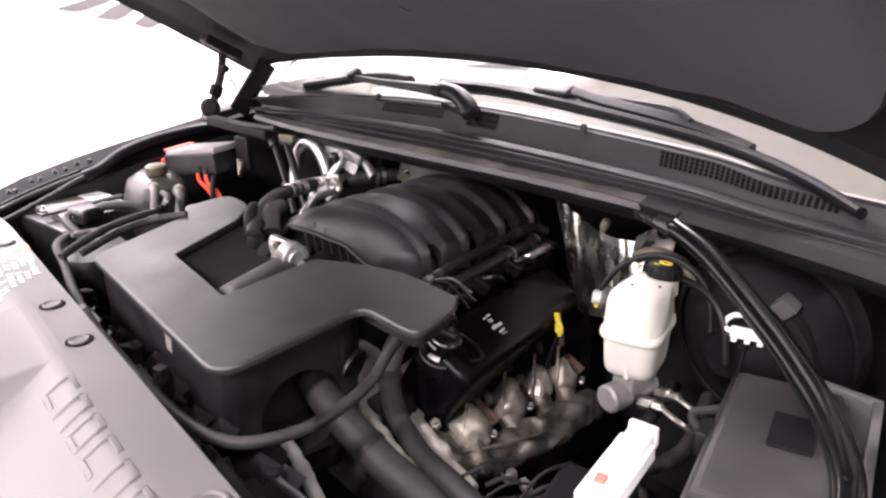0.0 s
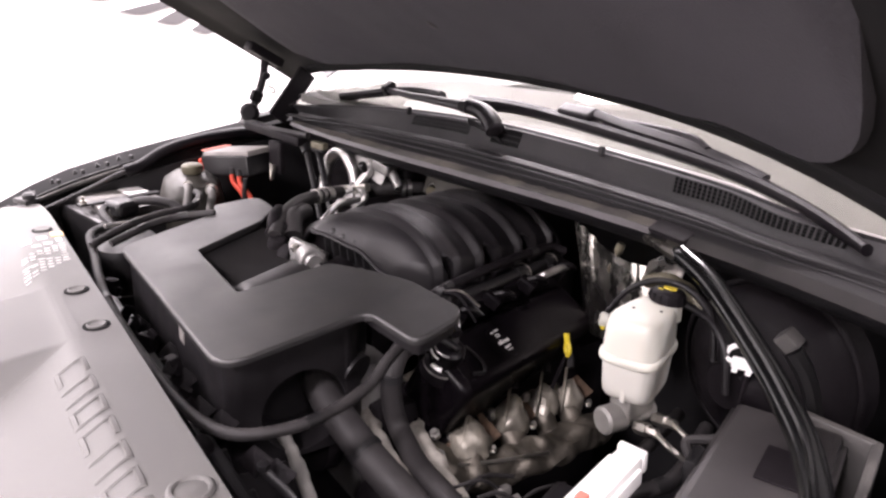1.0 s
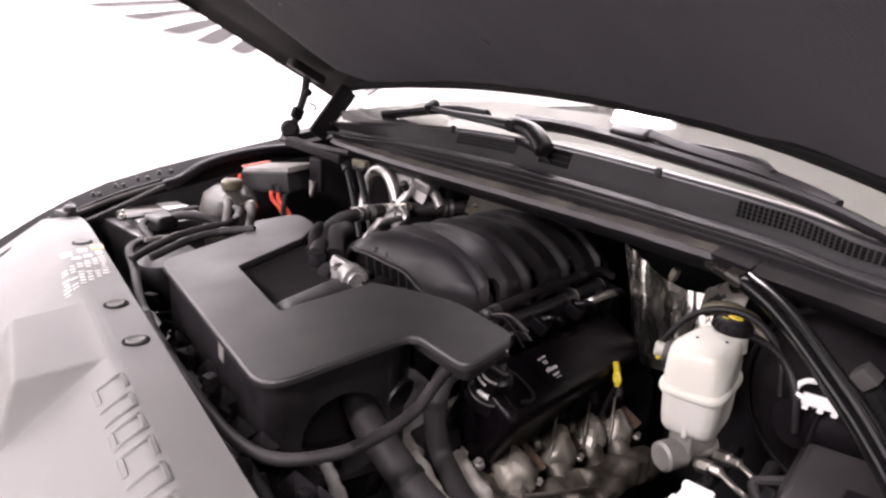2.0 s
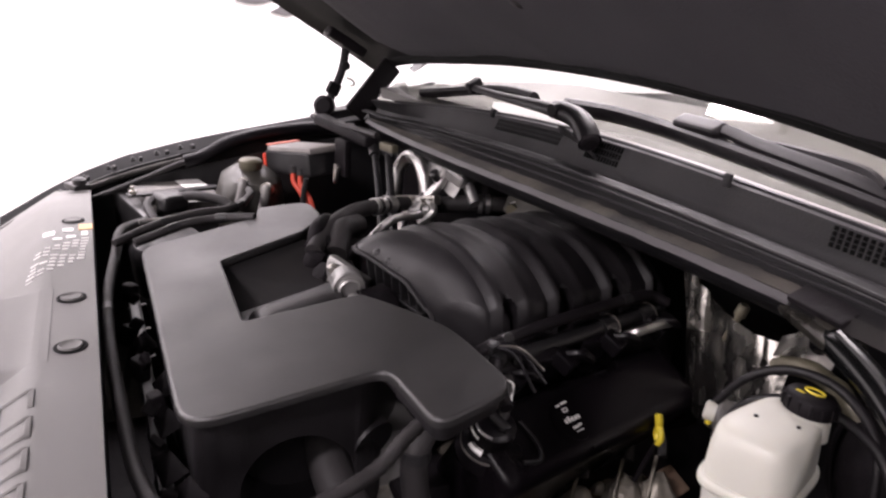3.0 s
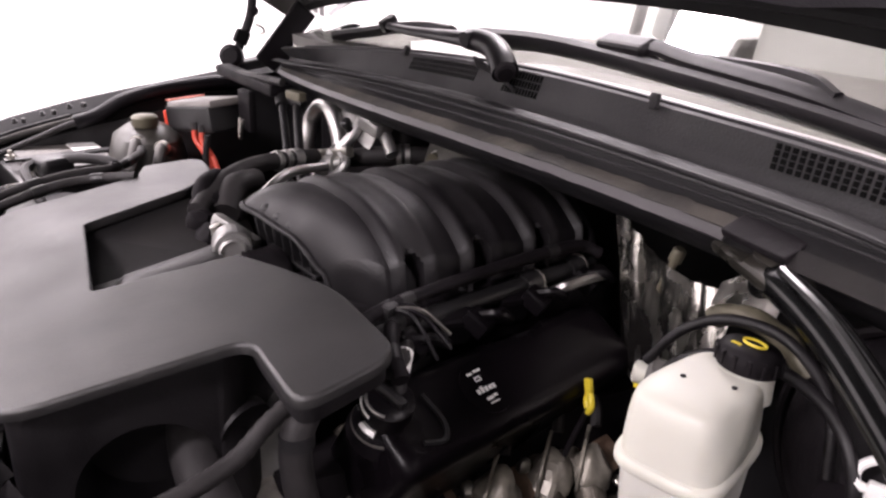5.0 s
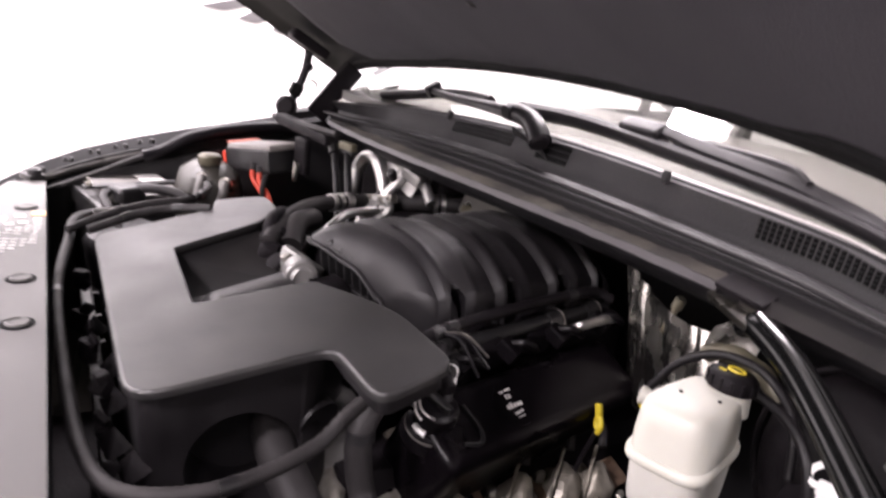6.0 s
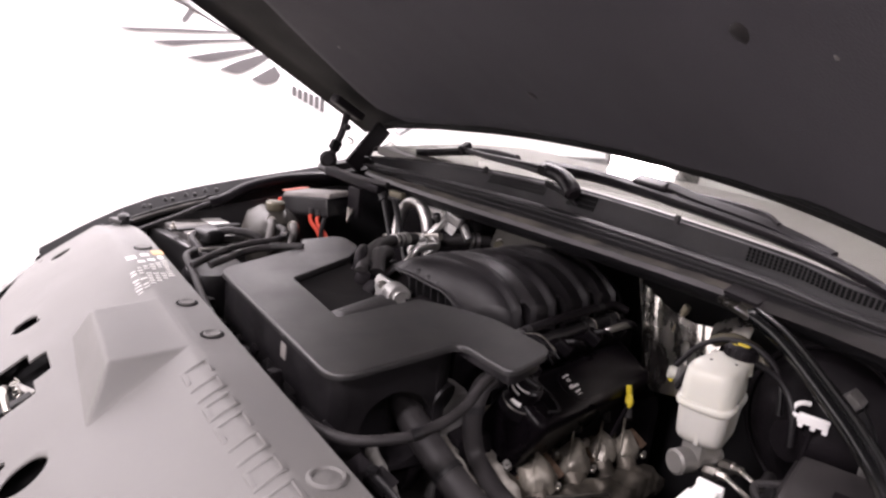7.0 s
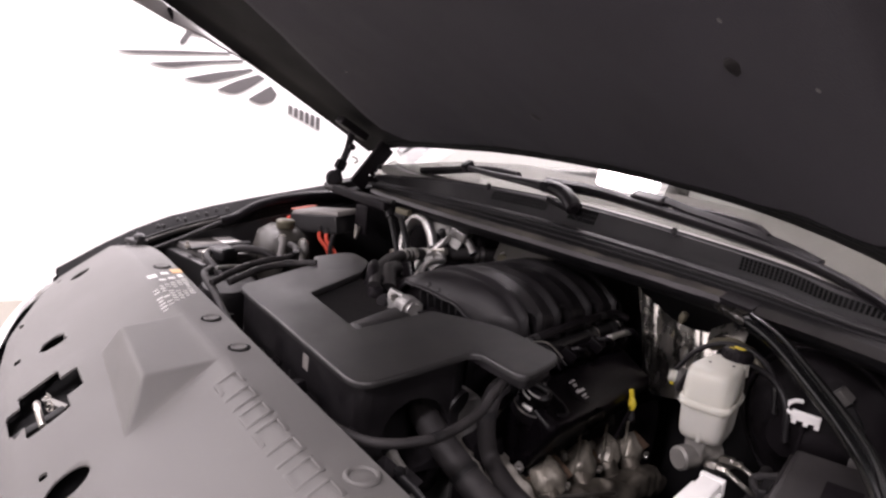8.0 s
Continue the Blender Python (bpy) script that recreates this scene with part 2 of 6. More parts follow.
def sheet(f, nu, nv, thick=0.004, bm=None):
    """A closed sheet over f(u, v), u and v from 0 to 1, with a thickness."""
    own = bmesh.new()
    g = [[own.verts.new(f(i / nu, j / nv)) for j in range(nv + 1)] for i in range(nu + 1)]
    for i in range(nu):
        for j in range(nv):
            own.faces.new((g[i][j], g[i + 1][j], g[i + 1][j + 1], g[i][j + 1]))
    bmesh.ops.recalc_face_normals(own, faces=own.faces[:])
    if thick:
        bmesh.ops.solidify(own, geom=own.faces[:], thickness=thick)
    return merge(bm, own)


def rounded(points, r, seg=5):
    """The corners of a flat outline, rounded."""
    out = []
    k = len(points)
    for i in range(k):
        p, a, b = Vector(points[i]), Vector(points[i - 1]), Vector(points[(i + 1) % k])
        ri = r[i] if isinstance(r, (list, tuple)) else r
        da, db = (a - p), (b - p)
        cut = min(ri, da.length * 0.45, db.length * 0.45)
        pa, pb = p + da.normalized() * cut, p + db.normalized() * cut
        for s in range(seg + 1):
            t = s / seg
            out.append(pa * (1 - t) ** 2 + p * 2 * t * (1 - t) + pb * t * t)
    return out


def slab(outline, low, high, bevel=0.0, seg=3, bm=None):
    """A plate over a flat outline, from the height low to high; both may be functions of x and y."""
    own = bmesh.new()
    lo = low if callable(low) else (lambda x, y: low)
    hi = high if callable(high) else (lambda x, y: high)
    a = [own.verts.new((p[0], p[1], lo(p[0], p[1]))) for p in outline]
    b = [own.verts.new((p[0], p[1], hi(p[0], p[1]))) for p in outline]
    k = len(outline)
    for i in range(k):
        own.faces.new((a[i], a[(i + 1) % k], b[(i + 1) % k], b[i]))
    own.faces.new(a[::-1])
    top = own.faces.new(b)
    if bevel:
        bmesh.ops.bevel(own, geom=list(top.edges), offset=bevel, segments=seg, profile=0.5, affect="EDGES")
    return merge(bm, own)


def dented(bm, amount, scale):
    """The same shape with its surface pushed in and out unevenly."""
    for v in bm.verts:
        v.co += Vector((noise.noise(v.co * scale), noise.noise(v.co * scale + Vector((7, 1, 3))), noise.noise(v.co * scale + Vector((2, 9, 5))))) * amount
    return bm


def cut_holes(ob, cutters):
    """Takes the cutters' shapes out of ob's mesh and removes them."""
    for c in cutters:
        m = ob.modifiers.new("cut", "BOOLEAN")
        m.operation, m.object, m.solver = "DIFFERENCE", c, "EXACT"
    dg = bpy.context.evaluated_depsgraph_get()
    dg.update()
    me = bpy.data.meshes.new_from_object(ob.evaluated_get(dg))
    ob.modifiers.clear()
    ob.data = me
    for c in cutters:
        bpy.data.objects.remove(c)


def table(rows):
    """A function that runs smoothly through rows of (x, value)."""
    xs, vs = [r[0] for r in rows], [r[1] for r in rows]
    return lambda x: float(np.interp(x, xs, vs))


def smoothstep(a, b, x):
    t = min(max((x - a) / (b - a), 0), 1)
    return t * t * (3 - 2 * t)

# ---- the shop ----
X0, X1, Y0, Y1, CEIL = ROOM
solo("floor", box(((X0 + X1) / 2, (Y0 + Y1) / 2, FLOOR_Z - 0.05), (X1 - X0 + 0.4, Y1 - Y0 + 0.4, 0.1), bevel=0), M_FLOOR, "pale sealed concrete workshop floor", "floor", kind="structure", smooth=False)
solo("ceiling", box(((X0 + X1) / 2, (Y0 + Y1) / 2, CEIL + 0.05), (X1 - X0 + 0.4, Y1 - Y0 + 0.4, 0.1), bevel=0), M_CEIL, "plain white workshop ceiling", "ceiling", kind="structure", smooth=False)
solo("wall_west", box((X0 - 0.1, (Y0 + Y1) / 2, CEIL / 2), (0.2, Y1 - Y0, CEIL), bevel=0), M_WALL, "brightly lit white painted wall", "wall", kind="structure", smooth=False)
solo("wall_east", box((X1 + 0.1, (Y0 + Y1) / 2, CEIL / 2), (0.2, Y1 - Y0, CEIL), bevel=0), M_SIDE, "plain pale grey painted wall", "wall", kind="structure", smooth=False)
solo("wall_south", box(((X0 + X1) / 2, Y0 - 0.1, CEIL / 2), (X1 - X0 + 0.4, 0.2, CEIL), bevel=0), M_WALL, "plain white painted wall", "wall", kind="structure", smooth=False)
solo("wall_north", box(((X0 + X1) / 2, Y1 + 0.1, CEIL / 2), (X1 - X0 + 0.4, 0.2, CEIL), bevel=0), M_WALL, "plain white painted wall", "wall", kind="structure", smooth=False)

for lx, ly, watts in LIGHTS:
    lamp = thing("ceiling_light", (lx, ly, CEIL), "white fluorescent fitting under the ceiling, lit", "ceiling light", "ceiling lights")
    part("housing", box((lx, ly, CEIL - 0.04), (0.6, 1.7, 0.08), bevel=0.01), M_WHITE, lamp)
    part("diffuser", box((lx, ly, CEIL - 0.095), (0.5, 1.6, 0.03), bevel=0.01), M_TUBE, lamp, "glowing white diffuser")

# winged emblem on the white wall: five long feathers, a lettered band below them
WALL_X = X0 + 0.004
emblem = thing("wall_emblem", (WALL_X, 0.9, 1.3), "dark grey vinyl wing emblem on a white wall", "wall sign")


def wall_shape(outline, parent, name, material=None, label=""):
    own = bmesh.new()
    a = [own.verts.new((WALL_X, p[0], p[1])) for p in outline]
    b = [own.verts.new((WALL_X + 0.003, p[0], p[1])) for p in outline]
    k = len(a)
    for i in range(k):
        own.faces.new((a[i], a[(i + 1) % k], b[(i + 1) % k], b[i]))
    own.faces.new(a[::-1])
    own.faces.new(b)
    return part(name, own, material or M_DECAL, parent, label, smooth=False)


FEATHERS = [
    [(0.4, 1.57), (0.48, 1.56), (0.72, 1.58), (1.03, 1.61), (1.02, 1.62), (0.72, 1.6)],
    [(0.57, 1.52), (0.68, 1.5), (0.87, 1.54), (1.11, 1.575), (1.09, 1.585), (0.88, 1.56)],
    [(0.76, 1.45), (0.88, 1.43), (1.04, 1.48), (1.17, 1.53), (1.15, 1.54), (0.95, 1.5)],
    [(0.95, 1.4), (1.06, 1.38), (1.14, 1.42), (1.24, 1.49), (1.2, 1.51), (1.06, 1.46)],
    [(1.14, 1.36), (1.22, 1.33), (1.3, 1.36), (1.32, 1.4), (1.28, 1.45), (1.2, 1.4)],
]
for row in FEATHERS:
    smooth_row = rounded([Vector((*p, 0)) for p in row], [0.0, 0.08, 0.05, 0.004, 0.004, 0.05], 4)
    wall_shape(smooth_row, emblem, "feather")
for k in range(6):
    y = 1.40 + 0.038 * k
    wall_shape([(y, 1.29 - 0.017 * k), (y + 0.026, 1.28 - 0.017 * k), (y + 0.024, 1.335 - 0.012 * k), (y - 0.002, 1.345 - 0.012 * k)], emblem, "letter_bar")
wall_shape(rounded([Vector((*p, 0)) for p in ((0.74, 1.755), (0.79, 1.77), (0.90, 1.72), (0.86, 1.69), (0.80, 1.70), (0.77, 1.65), (0.745, 1.63), (0.735, 1.65), (0.775, 1.715))], 0.012, 3), emblem, "hook_mark")

# ---- the car ----
car = thing("car", (0, 1.6, FLOOR_Z), "black pickup-based car with its bonnet raised", "car")

# front of the bay: grey radiator cover, upright grille and bumper under it
front_line = table([(-1.05, -0.02), (-1.0, -0.13), (-0.9, -0.20), (-0.7, -0.29), (-0.5, -0.33), (0, -0.36), (0.5, -0.33), (0.7, -0.29), (0.9, -0.20), (1.0, -0.13)])


def cover_z(x, y):
    d = max(0.0, -0.04 - y)
    side = max(0.0, abs(x) - 0.62) / 0.38
    return 1.12 - 0.62 * d - 0.25 * d * d - 0.06 * side ** 2


def cover_f(u, v):
    x = -0.98 + 1.86 * u
    back = 0.03 - 0.02 * smoothstep(0.88, 1.0, abs(x) / 0.98)
    y = back + (front_line(x) - back) * v
    z = cover_z(x, y)
    if v > 0.97:
        z -= 0.012
    return (x, y, z)


radiator_cover = thing("radiator_cover", (0, -0.1, 0.95), "grey moulded plastic radiator cover with push pins", "radiator cover")
panel = part("panel", sheet(cover_f, 124, 34, 0.004), M_COVER, radiator_cover)
cutters = []
for hx, hy, hr in ((-0.791, -0.133, 0.020), (-0.488, -0.227, 0.022), (0.016, -0.266, 0.030), (0.42, -0.30, 0.02)):
    cutters.append(part("cut", lathe([(hr, -0.06), (hr, 0.06)], (hx, hy, cover_z(hx, hy))), M_DARK))
for hx, hy, sx, sy in ((-0.272, -0.266, 0.165, 0.066), (-0.277, -0.264, 0.082, 0.115), (-0.050, -0.290, 0.018, 0.012), (-0.470, -0.216, 0.014, 0.026), (-0.866, -0.169, 0.016, 0.010), (-0.686, -0.265, 0.018, 0.010), (-0.512, -0.287, 0.020, 0.012)):
    cutters.append(part("cut", box((hx, hy, cover_z(hx, hy)), (sx, sy, 0.14), bevel=0.008), M_DARK))
cut_holes(panel, cutters)
part("crossbeam", sheet(lambda u, v: (-0.95 + 1.8 * u, -0.06 + (front_line(-0.95 + 1.8 * u) + 0.075) * v, cover_z(-0.95 + 1.8 * u, -0.06 + (front_line(-0.95 + 1.8 * u) + 0.075) * v) - 0.075), 40, 8, 0.004), M_FENDER, car, "black crossbeam under the cover")
latch = thing("bonnet_latch", (-0.22, -0.275, 0.85), "black steel bonnet latch in the cover's opening", "latch")
part("plate", box((-0.25, -0.262, 0.925), (0.20, 0.14, 0.008), (28, 0, 0), 0.003), M_FENDER, latch)
part("striker", tube([(-0.33, -0.270, 0.940), (-0.275, -0.276, 0.962), (-0.225, -0.272, 0.945)], 0.006, 8), M_STEEL, latch, "bright steel latch bar")
part("lever", box((-0.300, -0.245, 0.950), (0.060, 0.012, 0.006), (25, 0, 30), 0.002), M_ZINC, latch)
part("spring", tube([(-0.335 + 0.004 * k, -0.255 + 0.006 * math.sin(1.6 * k), 0.950 + 0.006 * math.cos(1.6 * k)) for k in range(16)], 0.0016, 6, 3), M_STEEL, latch, "small coil spring")
part("rivet", lathe([(0.008, 0), (0.008, 0.004), (0.004, 0.006)], (-0.250, -0.285, 0.930), (0, -0.45, 0.9), 12), M_ZINC, latch)
part("spring_arm", box((-0.235, -0.275, 0.945), (0.014, 0.09, 0.010), (25, 15, 20), 0.003), M_PRIMER, latch)


def soft_least(values, k=0.0035):
    """The least of some heights, with the corners between them rounded."""
    return -k * math.log(sum(math.exp(-v / k) for v in values))


def pad_surface(u, v):
    """A raised pad: flush with the cover behind, sloping sides that grow towards the front."""
    x, y = -0.33 + 0.385 * u, -0.188 + 0.165 * v
    top = 1.1178 + 0.165 * (y + 0.031)
    side = top - 1.35 * (x - (-0.012 + 0.173 * (y + 0.031)))
    front = top - 2.3 * ((-0.149 - 0.05 * (x + 0.15)) - y)
    far = top - 1.5 * ((-0.245 + 0.14 * (y + 0.026)) - x)
    base = cover_z(x, y) - 0.0016
    return (x, y, -soft_least([-base, -soft_least([top, side, front, far])], 0.003))


part("raised_pad", sheet(pad_surface, 96, 60, 0.002), M_COVER, radiator_cover)

EMBOSS = 0.0025
# embossed maker's name, as nine plain raised frames
for k in range(9):
    lx = 0.066 + k * 0.0557
    ring = bmesh.new()
    for dx, dy, sx, sy in ((0, 0.0165, 0.040, 0.0065), (0, -0.0165, 0.040, 0.0065), (-0.0168, 0, 0.0065, 0.039), (0.0168, 0, 0.0065, 0.039)):
        if k % 3 == 0 and dx > 0 or k % 3 == 1 and dy < 0:
            continue
        x0, y0 = lx + dx - sx / 2, -0.052 + dy - sy / 2
        sheet(lambda u, v: (x0 + sx * u, y0 + sy * v, cover_z(x0, y0 + sy * v) + EMBOSS - 0.002 * (min(u, 1 - u, v, 1 - v) < 0.01)), 4, 8, 0.003, bm=ring)
    part("embossed_mark", ring, M_COVER, radiator_cover)

for px, big in ((-0.562, 0), (-0.198, 0), (-0.045, 0), (0.394, 1)):
    r = 0.0235 if big else 0.0165
    pin = part("push_pin", lathe([(r * 0.84, 0.0), (r * 0.84, 0.0024), (r * 0.74, 0.0040), (r * 0.52, 0.0022), (r * 0.15, 0.0026)] if not big else
                               [(r, 0.0), (r, 0.002), (r * 0.88, 0.0045), (r * 0.76, 0.0045), (r * 0.68, 0.001), (r * 0.5, 0.002), (r * 0.2, 0.0025)], (px, 0.0, 1.12)), M_COVER, radiator_cover)
    part("slot", lathe([(r * 1.14, 0.0), (r * 1.14, 0.0010), (r * 1.05, 0.0012)], (px, 0.0, 1.12)), M_FENDER, pin) if not big else None

# printed warning label on the cover
sticker = thing("warning_label", (-0.49, -0.05, 1.11), "small printed warning label in white and orange on grey plastic", "label")


def ink(name, x, y, sx, sy, material):
    own = bmesh.new()
    q = [own.verts.new((x + dx * sx / 2, y + dy * sy / 2, cover_z(x + dx * sx / 2, y + dy * sy / 2) + 0.0012)) for dx, dy in ((-1, -1), (1, -1), (1, 1), (-1, 1))]
    q2 = [own.verts.new(v.co - Vector((0, 0, 0.001))) for v in q]
    own.faces.new(q)
    own.faces.new(q2[::-1])
    for i in range(4):
        own.faces.new((q[i], q2[i], q2[(i + 1) % 4], q[(i + 1) % 4]))
    part(name, own, material, sticker, smooth=False)


def on_label(s, t):
    """A spot of the label: s along its length, t across it."""
    a, b, c, d = Vector((-0.500, -0.048)), Vector((-0.546, 0.034)), Vector((-0.360, 0.020)), Vector((-0.285, -0.062))
    return a.lerp(d, s).lerp(b.lerp(c, s), t)


for name, s, t, sx, sy, m in (("orange_square", 0.10, 0.84, 0.030, 0.022, M_ORANGE), ("white_square", 0.06, 0.15, 0.022, 0.018, M_WHITE), ("white_square", 0.08, 0.50, 0.016, 0.016, M_WHITE), ("white_mark", 0.30, 0.85, 0.022, 0.010, M_WHITE), ("white_mark", 0.27, 0.35, 0.010, 0.014, M_WHITE), ("white_mark", 0.30, 0.60, 0.012, 0.014, M_WHITE)):
    p = on_label(s, t)
    ink(name, p.x, p.y, sx, sy, m)
rng = random.Random(3)
for row in range(8):
    for k in range(6):
        if rng.random() < 0.86:
            p = on_label(0.45 + 0.075 * row, 0.06 + 0.165 * k)
            ink("text_bar", p.x, p.y, 0.0052 * rng.uniform(0.6, 1.2), 0.0115 * rng.uniform(0.6, 1), M_INK)

# grille and bumper under the front edge
fascia = part("front_fascia", sheet(lambda u, v: (-0.99 + 1.98 * u, front_line(-0.99 + 1.98 * u) - 0.035 * math.sin(math.pi * min(v * 1.2, 1)) - 0.02, 0.3 + (cover_z(-0.99 + 1.98 * u, front_line(-0.99 + 1.98 * u)) - 0.318) * v), 40, 12, 0.006), M_PAINT, car)
part("grille_trim", tube([(-0.99 + 0.18 * k, front_line(-0.99 + 0.18 * k) - 0.022, cover_z(-0.99 + 0.18 * k, front_line(-0.99 + 0.18 * k)) - 0.018) for k in range(12)], 0.012, 8), M_CHROME, car, "bright chrome trim strip")

# wings (fenders) on both sides: top flange, outer skin and inner apron
wing_z = table([(-0.2, 0.985), (-0.13, 1.03), (-0.055, 1.078), (0.02, 1.118), (0.106, 1.153), (0.22, 1.182), (0.339, 1.206), (0.584, 1.249), (0.75, 1.275), (1.1, 1.33)])
wing_x = table([(-0.2, 1.0), (-0.1, 0.975), (0.0, 0.955), (0.15, 0.94), (0.5, 0.93), (1.1, 0.93)])


def wing_f(side):
    def f(u, v):
        y = -0.16 + 1.2 * u
        e, z = wing_x(y), wing_z(y)
        prof = [(-0.055, -0.055), (-0.05, -0.018), (-0.035, -0.012), (0.0, 0.0), (0.012, -0.004), (0.03, -0.03), (0.055, -0.1), (0.07, -0.25), (0.065, -0.5), (0.05, -0.7)]
        k = v * (len(prof) - 1)
        i = min(int(k), len(prof) - 2)
        t = k - i
        dx = prof[i][0] + (prof[i + 1][0] - prof[i][0]) * t
        dz = prof[i][1] + (prof[i + 1][1] - prof[i][1]) * t
        return (side * (e + dx), y, z + dz)
    return f


for side in (-1, 1):
    part("fender", sheet(wing_f(side), 40, 36, 0.003), M_FENDER, car, "black front wing")
    part("inner_apron", sheet(lambda u, v: (side * (wing_x(-0.1 + u) - 0.06 - 0.05 * v), -0.1 + 1.0 * u, wing_z(-0.1 + u) - 0.05 - 0.5 * v), 20, 8, 0.004), M_PRIMER, car)
    part("weatherstrip", tube([(side * 0.868, 0.225, 1.150), (side * 0.869, 0.270, 1.163), (side * 0.870, 0.325, 1.192), (side * 0.870, 0.41, 1.212), (side * 0.869, 0.525, 1.222), (side * 0.866, 0.62, 1.216)], 0.0155, 14), M_VALVE, car)
    part("strip_lip", tube([(side * 0.880, 0.02, 1.095), (side * 0.878, 0.10, 1.122), (side * 0.874, 0.17, 1.142), (side * 0.870, 0.235, 1.158)], 0.009, 10, flat=0.45), M_GREYLID, car, "dusty flat end of the rubber strip")

for wx in (-0.86, 0.86):
    for wy in (0.45, 3.75):
        wheel = part("wheel", lathe([(0.2, 0), (0.33, 0), (0.385, 0.03), (0.395, 0.06), (0.395, 0.2), (0.385, 0.23), (0.33, 0.26), (0.2, 0.26)], (wx - 0.13, wy, FLOOR_Z + 0.393), (1, 0, 0), 40), M_RUBBER, car)
        part("rim", lathe([(0.05, 0.0), (0.19, 0.02), (0.215, 0.05), (0.215, 0.20), (0.19, 0.24), (0.05, 0.25)], (wx - 0.125, wy, FLOOR_Z + 0.393), (1, 0, 0), 32), M_ALU, wheel)

# firewall and the dark floor of the bay
part("firewall", box((0, 0.93, 0.85), (1.8, 0.04, 0.85), bevel=0.01), M_PRIMER, car)
part("undertray", box((0, 0.4, 0.62), (1.36, 1.1, 0.03), bevel=0.01), M_DARK, car)
part("radiator_support", box((0, 0.0, 1.04), (1.7, 0.06, 0.09), bevel=0.01), M_PRIMER, car)
part("radiator", box((0, -0.02, 0.82), (1.3, 0.05, 0.36), bevel=0.01), M_DARK, car)

# cowl: foam seal on the front lip, plain panel, groove, grained upper panel, windscreen


def lip_y(x):
    return 0.6088 + 0.0509 * x - 0.0416 * x * x - 0.1346 * x ** 3


def lip_z(x):
    return 1.2801 + 0.0248 * x


def top_y(x):
    x = max(x, -0.6)
    return 0.7174 - 0.0367 * x - 0.1517 * x * x + 0.2765 * x ** 3 - 0.016 * smoothstep(0.46, 0.57, x)


def top_z(x):
    return 1.3596 + 0.0215 * x - 0.064 * x * x - 0.007 * smoothstep(0.46, 0.57, x)


def mid_y(x):
    return lip_y(x) + 0.62 * (top_y(x) - lip_y(x))


def mid_z(x):
    return lip_z(x) + 0.46 * (top_z(x) - lip_z(x))


def cowl_f(u, v):
    x = -0.735 + 1.635 * u
    ly, lz, my, mz, ty, tz = lip_y(x), lip_z(x), mid_y(x), mid_z(x), top_y(x), top_z(x)
    prof = [(ly + 0.03, lz - 0.03), (ly + 0.012, lz - 0.018), (ly + 0.004, lz - 0.004), (ly + 0.008, lz + 0.003), (ly + 0.02, lz + 0.011), (my - 0.024, mz + 0.000), (my - 0.016, mz + 0.003), (my - 0.009, mz + 0.0035), (my - 0.005, mz + 0.000), (my - 0.002, mz - 0.012), (my + 0.006, mz - 0.018)]
    k = v * (len(prof) - 1)
    i = min(int(k), len(prof) - 2)
    t = k - i
    return (x, prof[i][0] + (prof[i + 1][0] - prof[i][0]) * t, prof[i][1] + (prof[i + 1][1] - prof[i][1]) * t)


cowl = part("cowl_panel", sheet(cowl_f, 70, 22, 0.003), M_COWL, car, "weathered black plastic cowl panel", angle=0.5)


def strip_f(a, b):
    """A flat strip along the cowl's front lip, between two offsets (y, z) from the lip."""
    def f(u, v):
        x = -0.735 + 1.145 * u
        w = 0.0012 * noise.noise((x * 30, v * 3, 1))
        return (x, lip_y(x) + a[0] + (b[0] - a[0]) * v, lip_z(x) + a[1] + (b[1] - a[1]) * v + w)
    return f


def upper_f(u, v):
    x = -0.735 + 1.635 * u
    my, mz, ty, tz = mid_y(x), mid_z(x), top_y(x), top_z(x)
    prof = [(my + 0.009, mz - 0.014), (my + 0.0095, mz - 0.004), (my + 0.015, mz + 0.0055), (ty - 0.012, tz - 0.003), (ty - 0.003, tz), (ty + 0.016, tz - 0.006)]
    k = v * (len(prof) - 1)
    i = min(int(k), len(prof) - 2)
    t = k - i
    return (x, prof[i][0] + (prof[i + 1][0] - prof[i][0]) * t, prof[i][1] + (prof[i + 1][1] - prof[i][1]) * t)


part("upper_panel", sheet(upper_f, 70, 20, 0.003), M_COWLTOP, cowl, "grained grey black upper cowl panel", angle=0.5)
part("foam_seal", sheet(strip_f((0.0065, 0.0050), (0.021, 0.0125)), 60, 4, 0.003), M_TAN, car, "dusty tan foam seal strip")
part("drip_rail", sheet(strip_f((0.0008, -0.0035), (0.0055, 0.0045)), 60, 4, 0.003), M_LIP, car)
part("drip_rail", sheet(lambda u, v: (0.47 + 0.41 * u, lip_y(0.47 + 0.41 * u) + 0.0002 + 0.011 * v, lip_z(0.47 + 0.41 * u) - 0.004 + 0.012 * v), 24, 3, 0.003), M_TRIMLIP, car)
part("lip_end", box((0.44, lip_y(0.44) + 0.012, lip_z(0.44) + 0.006), (0.062, 0.026, 0.007), (24, 2, -4), 0.002), M_DARK, car)
# pale tube that paints in the bright reflection along the glass edge
part("edge_glint", tube([(x, top_y(x) + 0.004, top_z(x) + 0.001) for x in [-0.06 + 0.055 * k for k in range(17)]], 0.0022, 6, 3), M_FLANGE, cowl, "pale line for the reflection on the glass edge")


def on_cowl(x, v):
    """A point of the upper cowl panel, v from its front edge (0) to its rear edge (1), and the panel's slope."""
    a, b = Vector((x, mid_y(x) + 0.015, mid_z(x) + 0.0055)), Vector((x, top_y(x) - 0.012, top_z(x) - 0.003))
    return a.lerp(b, v), math.degrees(math.atan2(b.z - a.z, b.y - a.y))


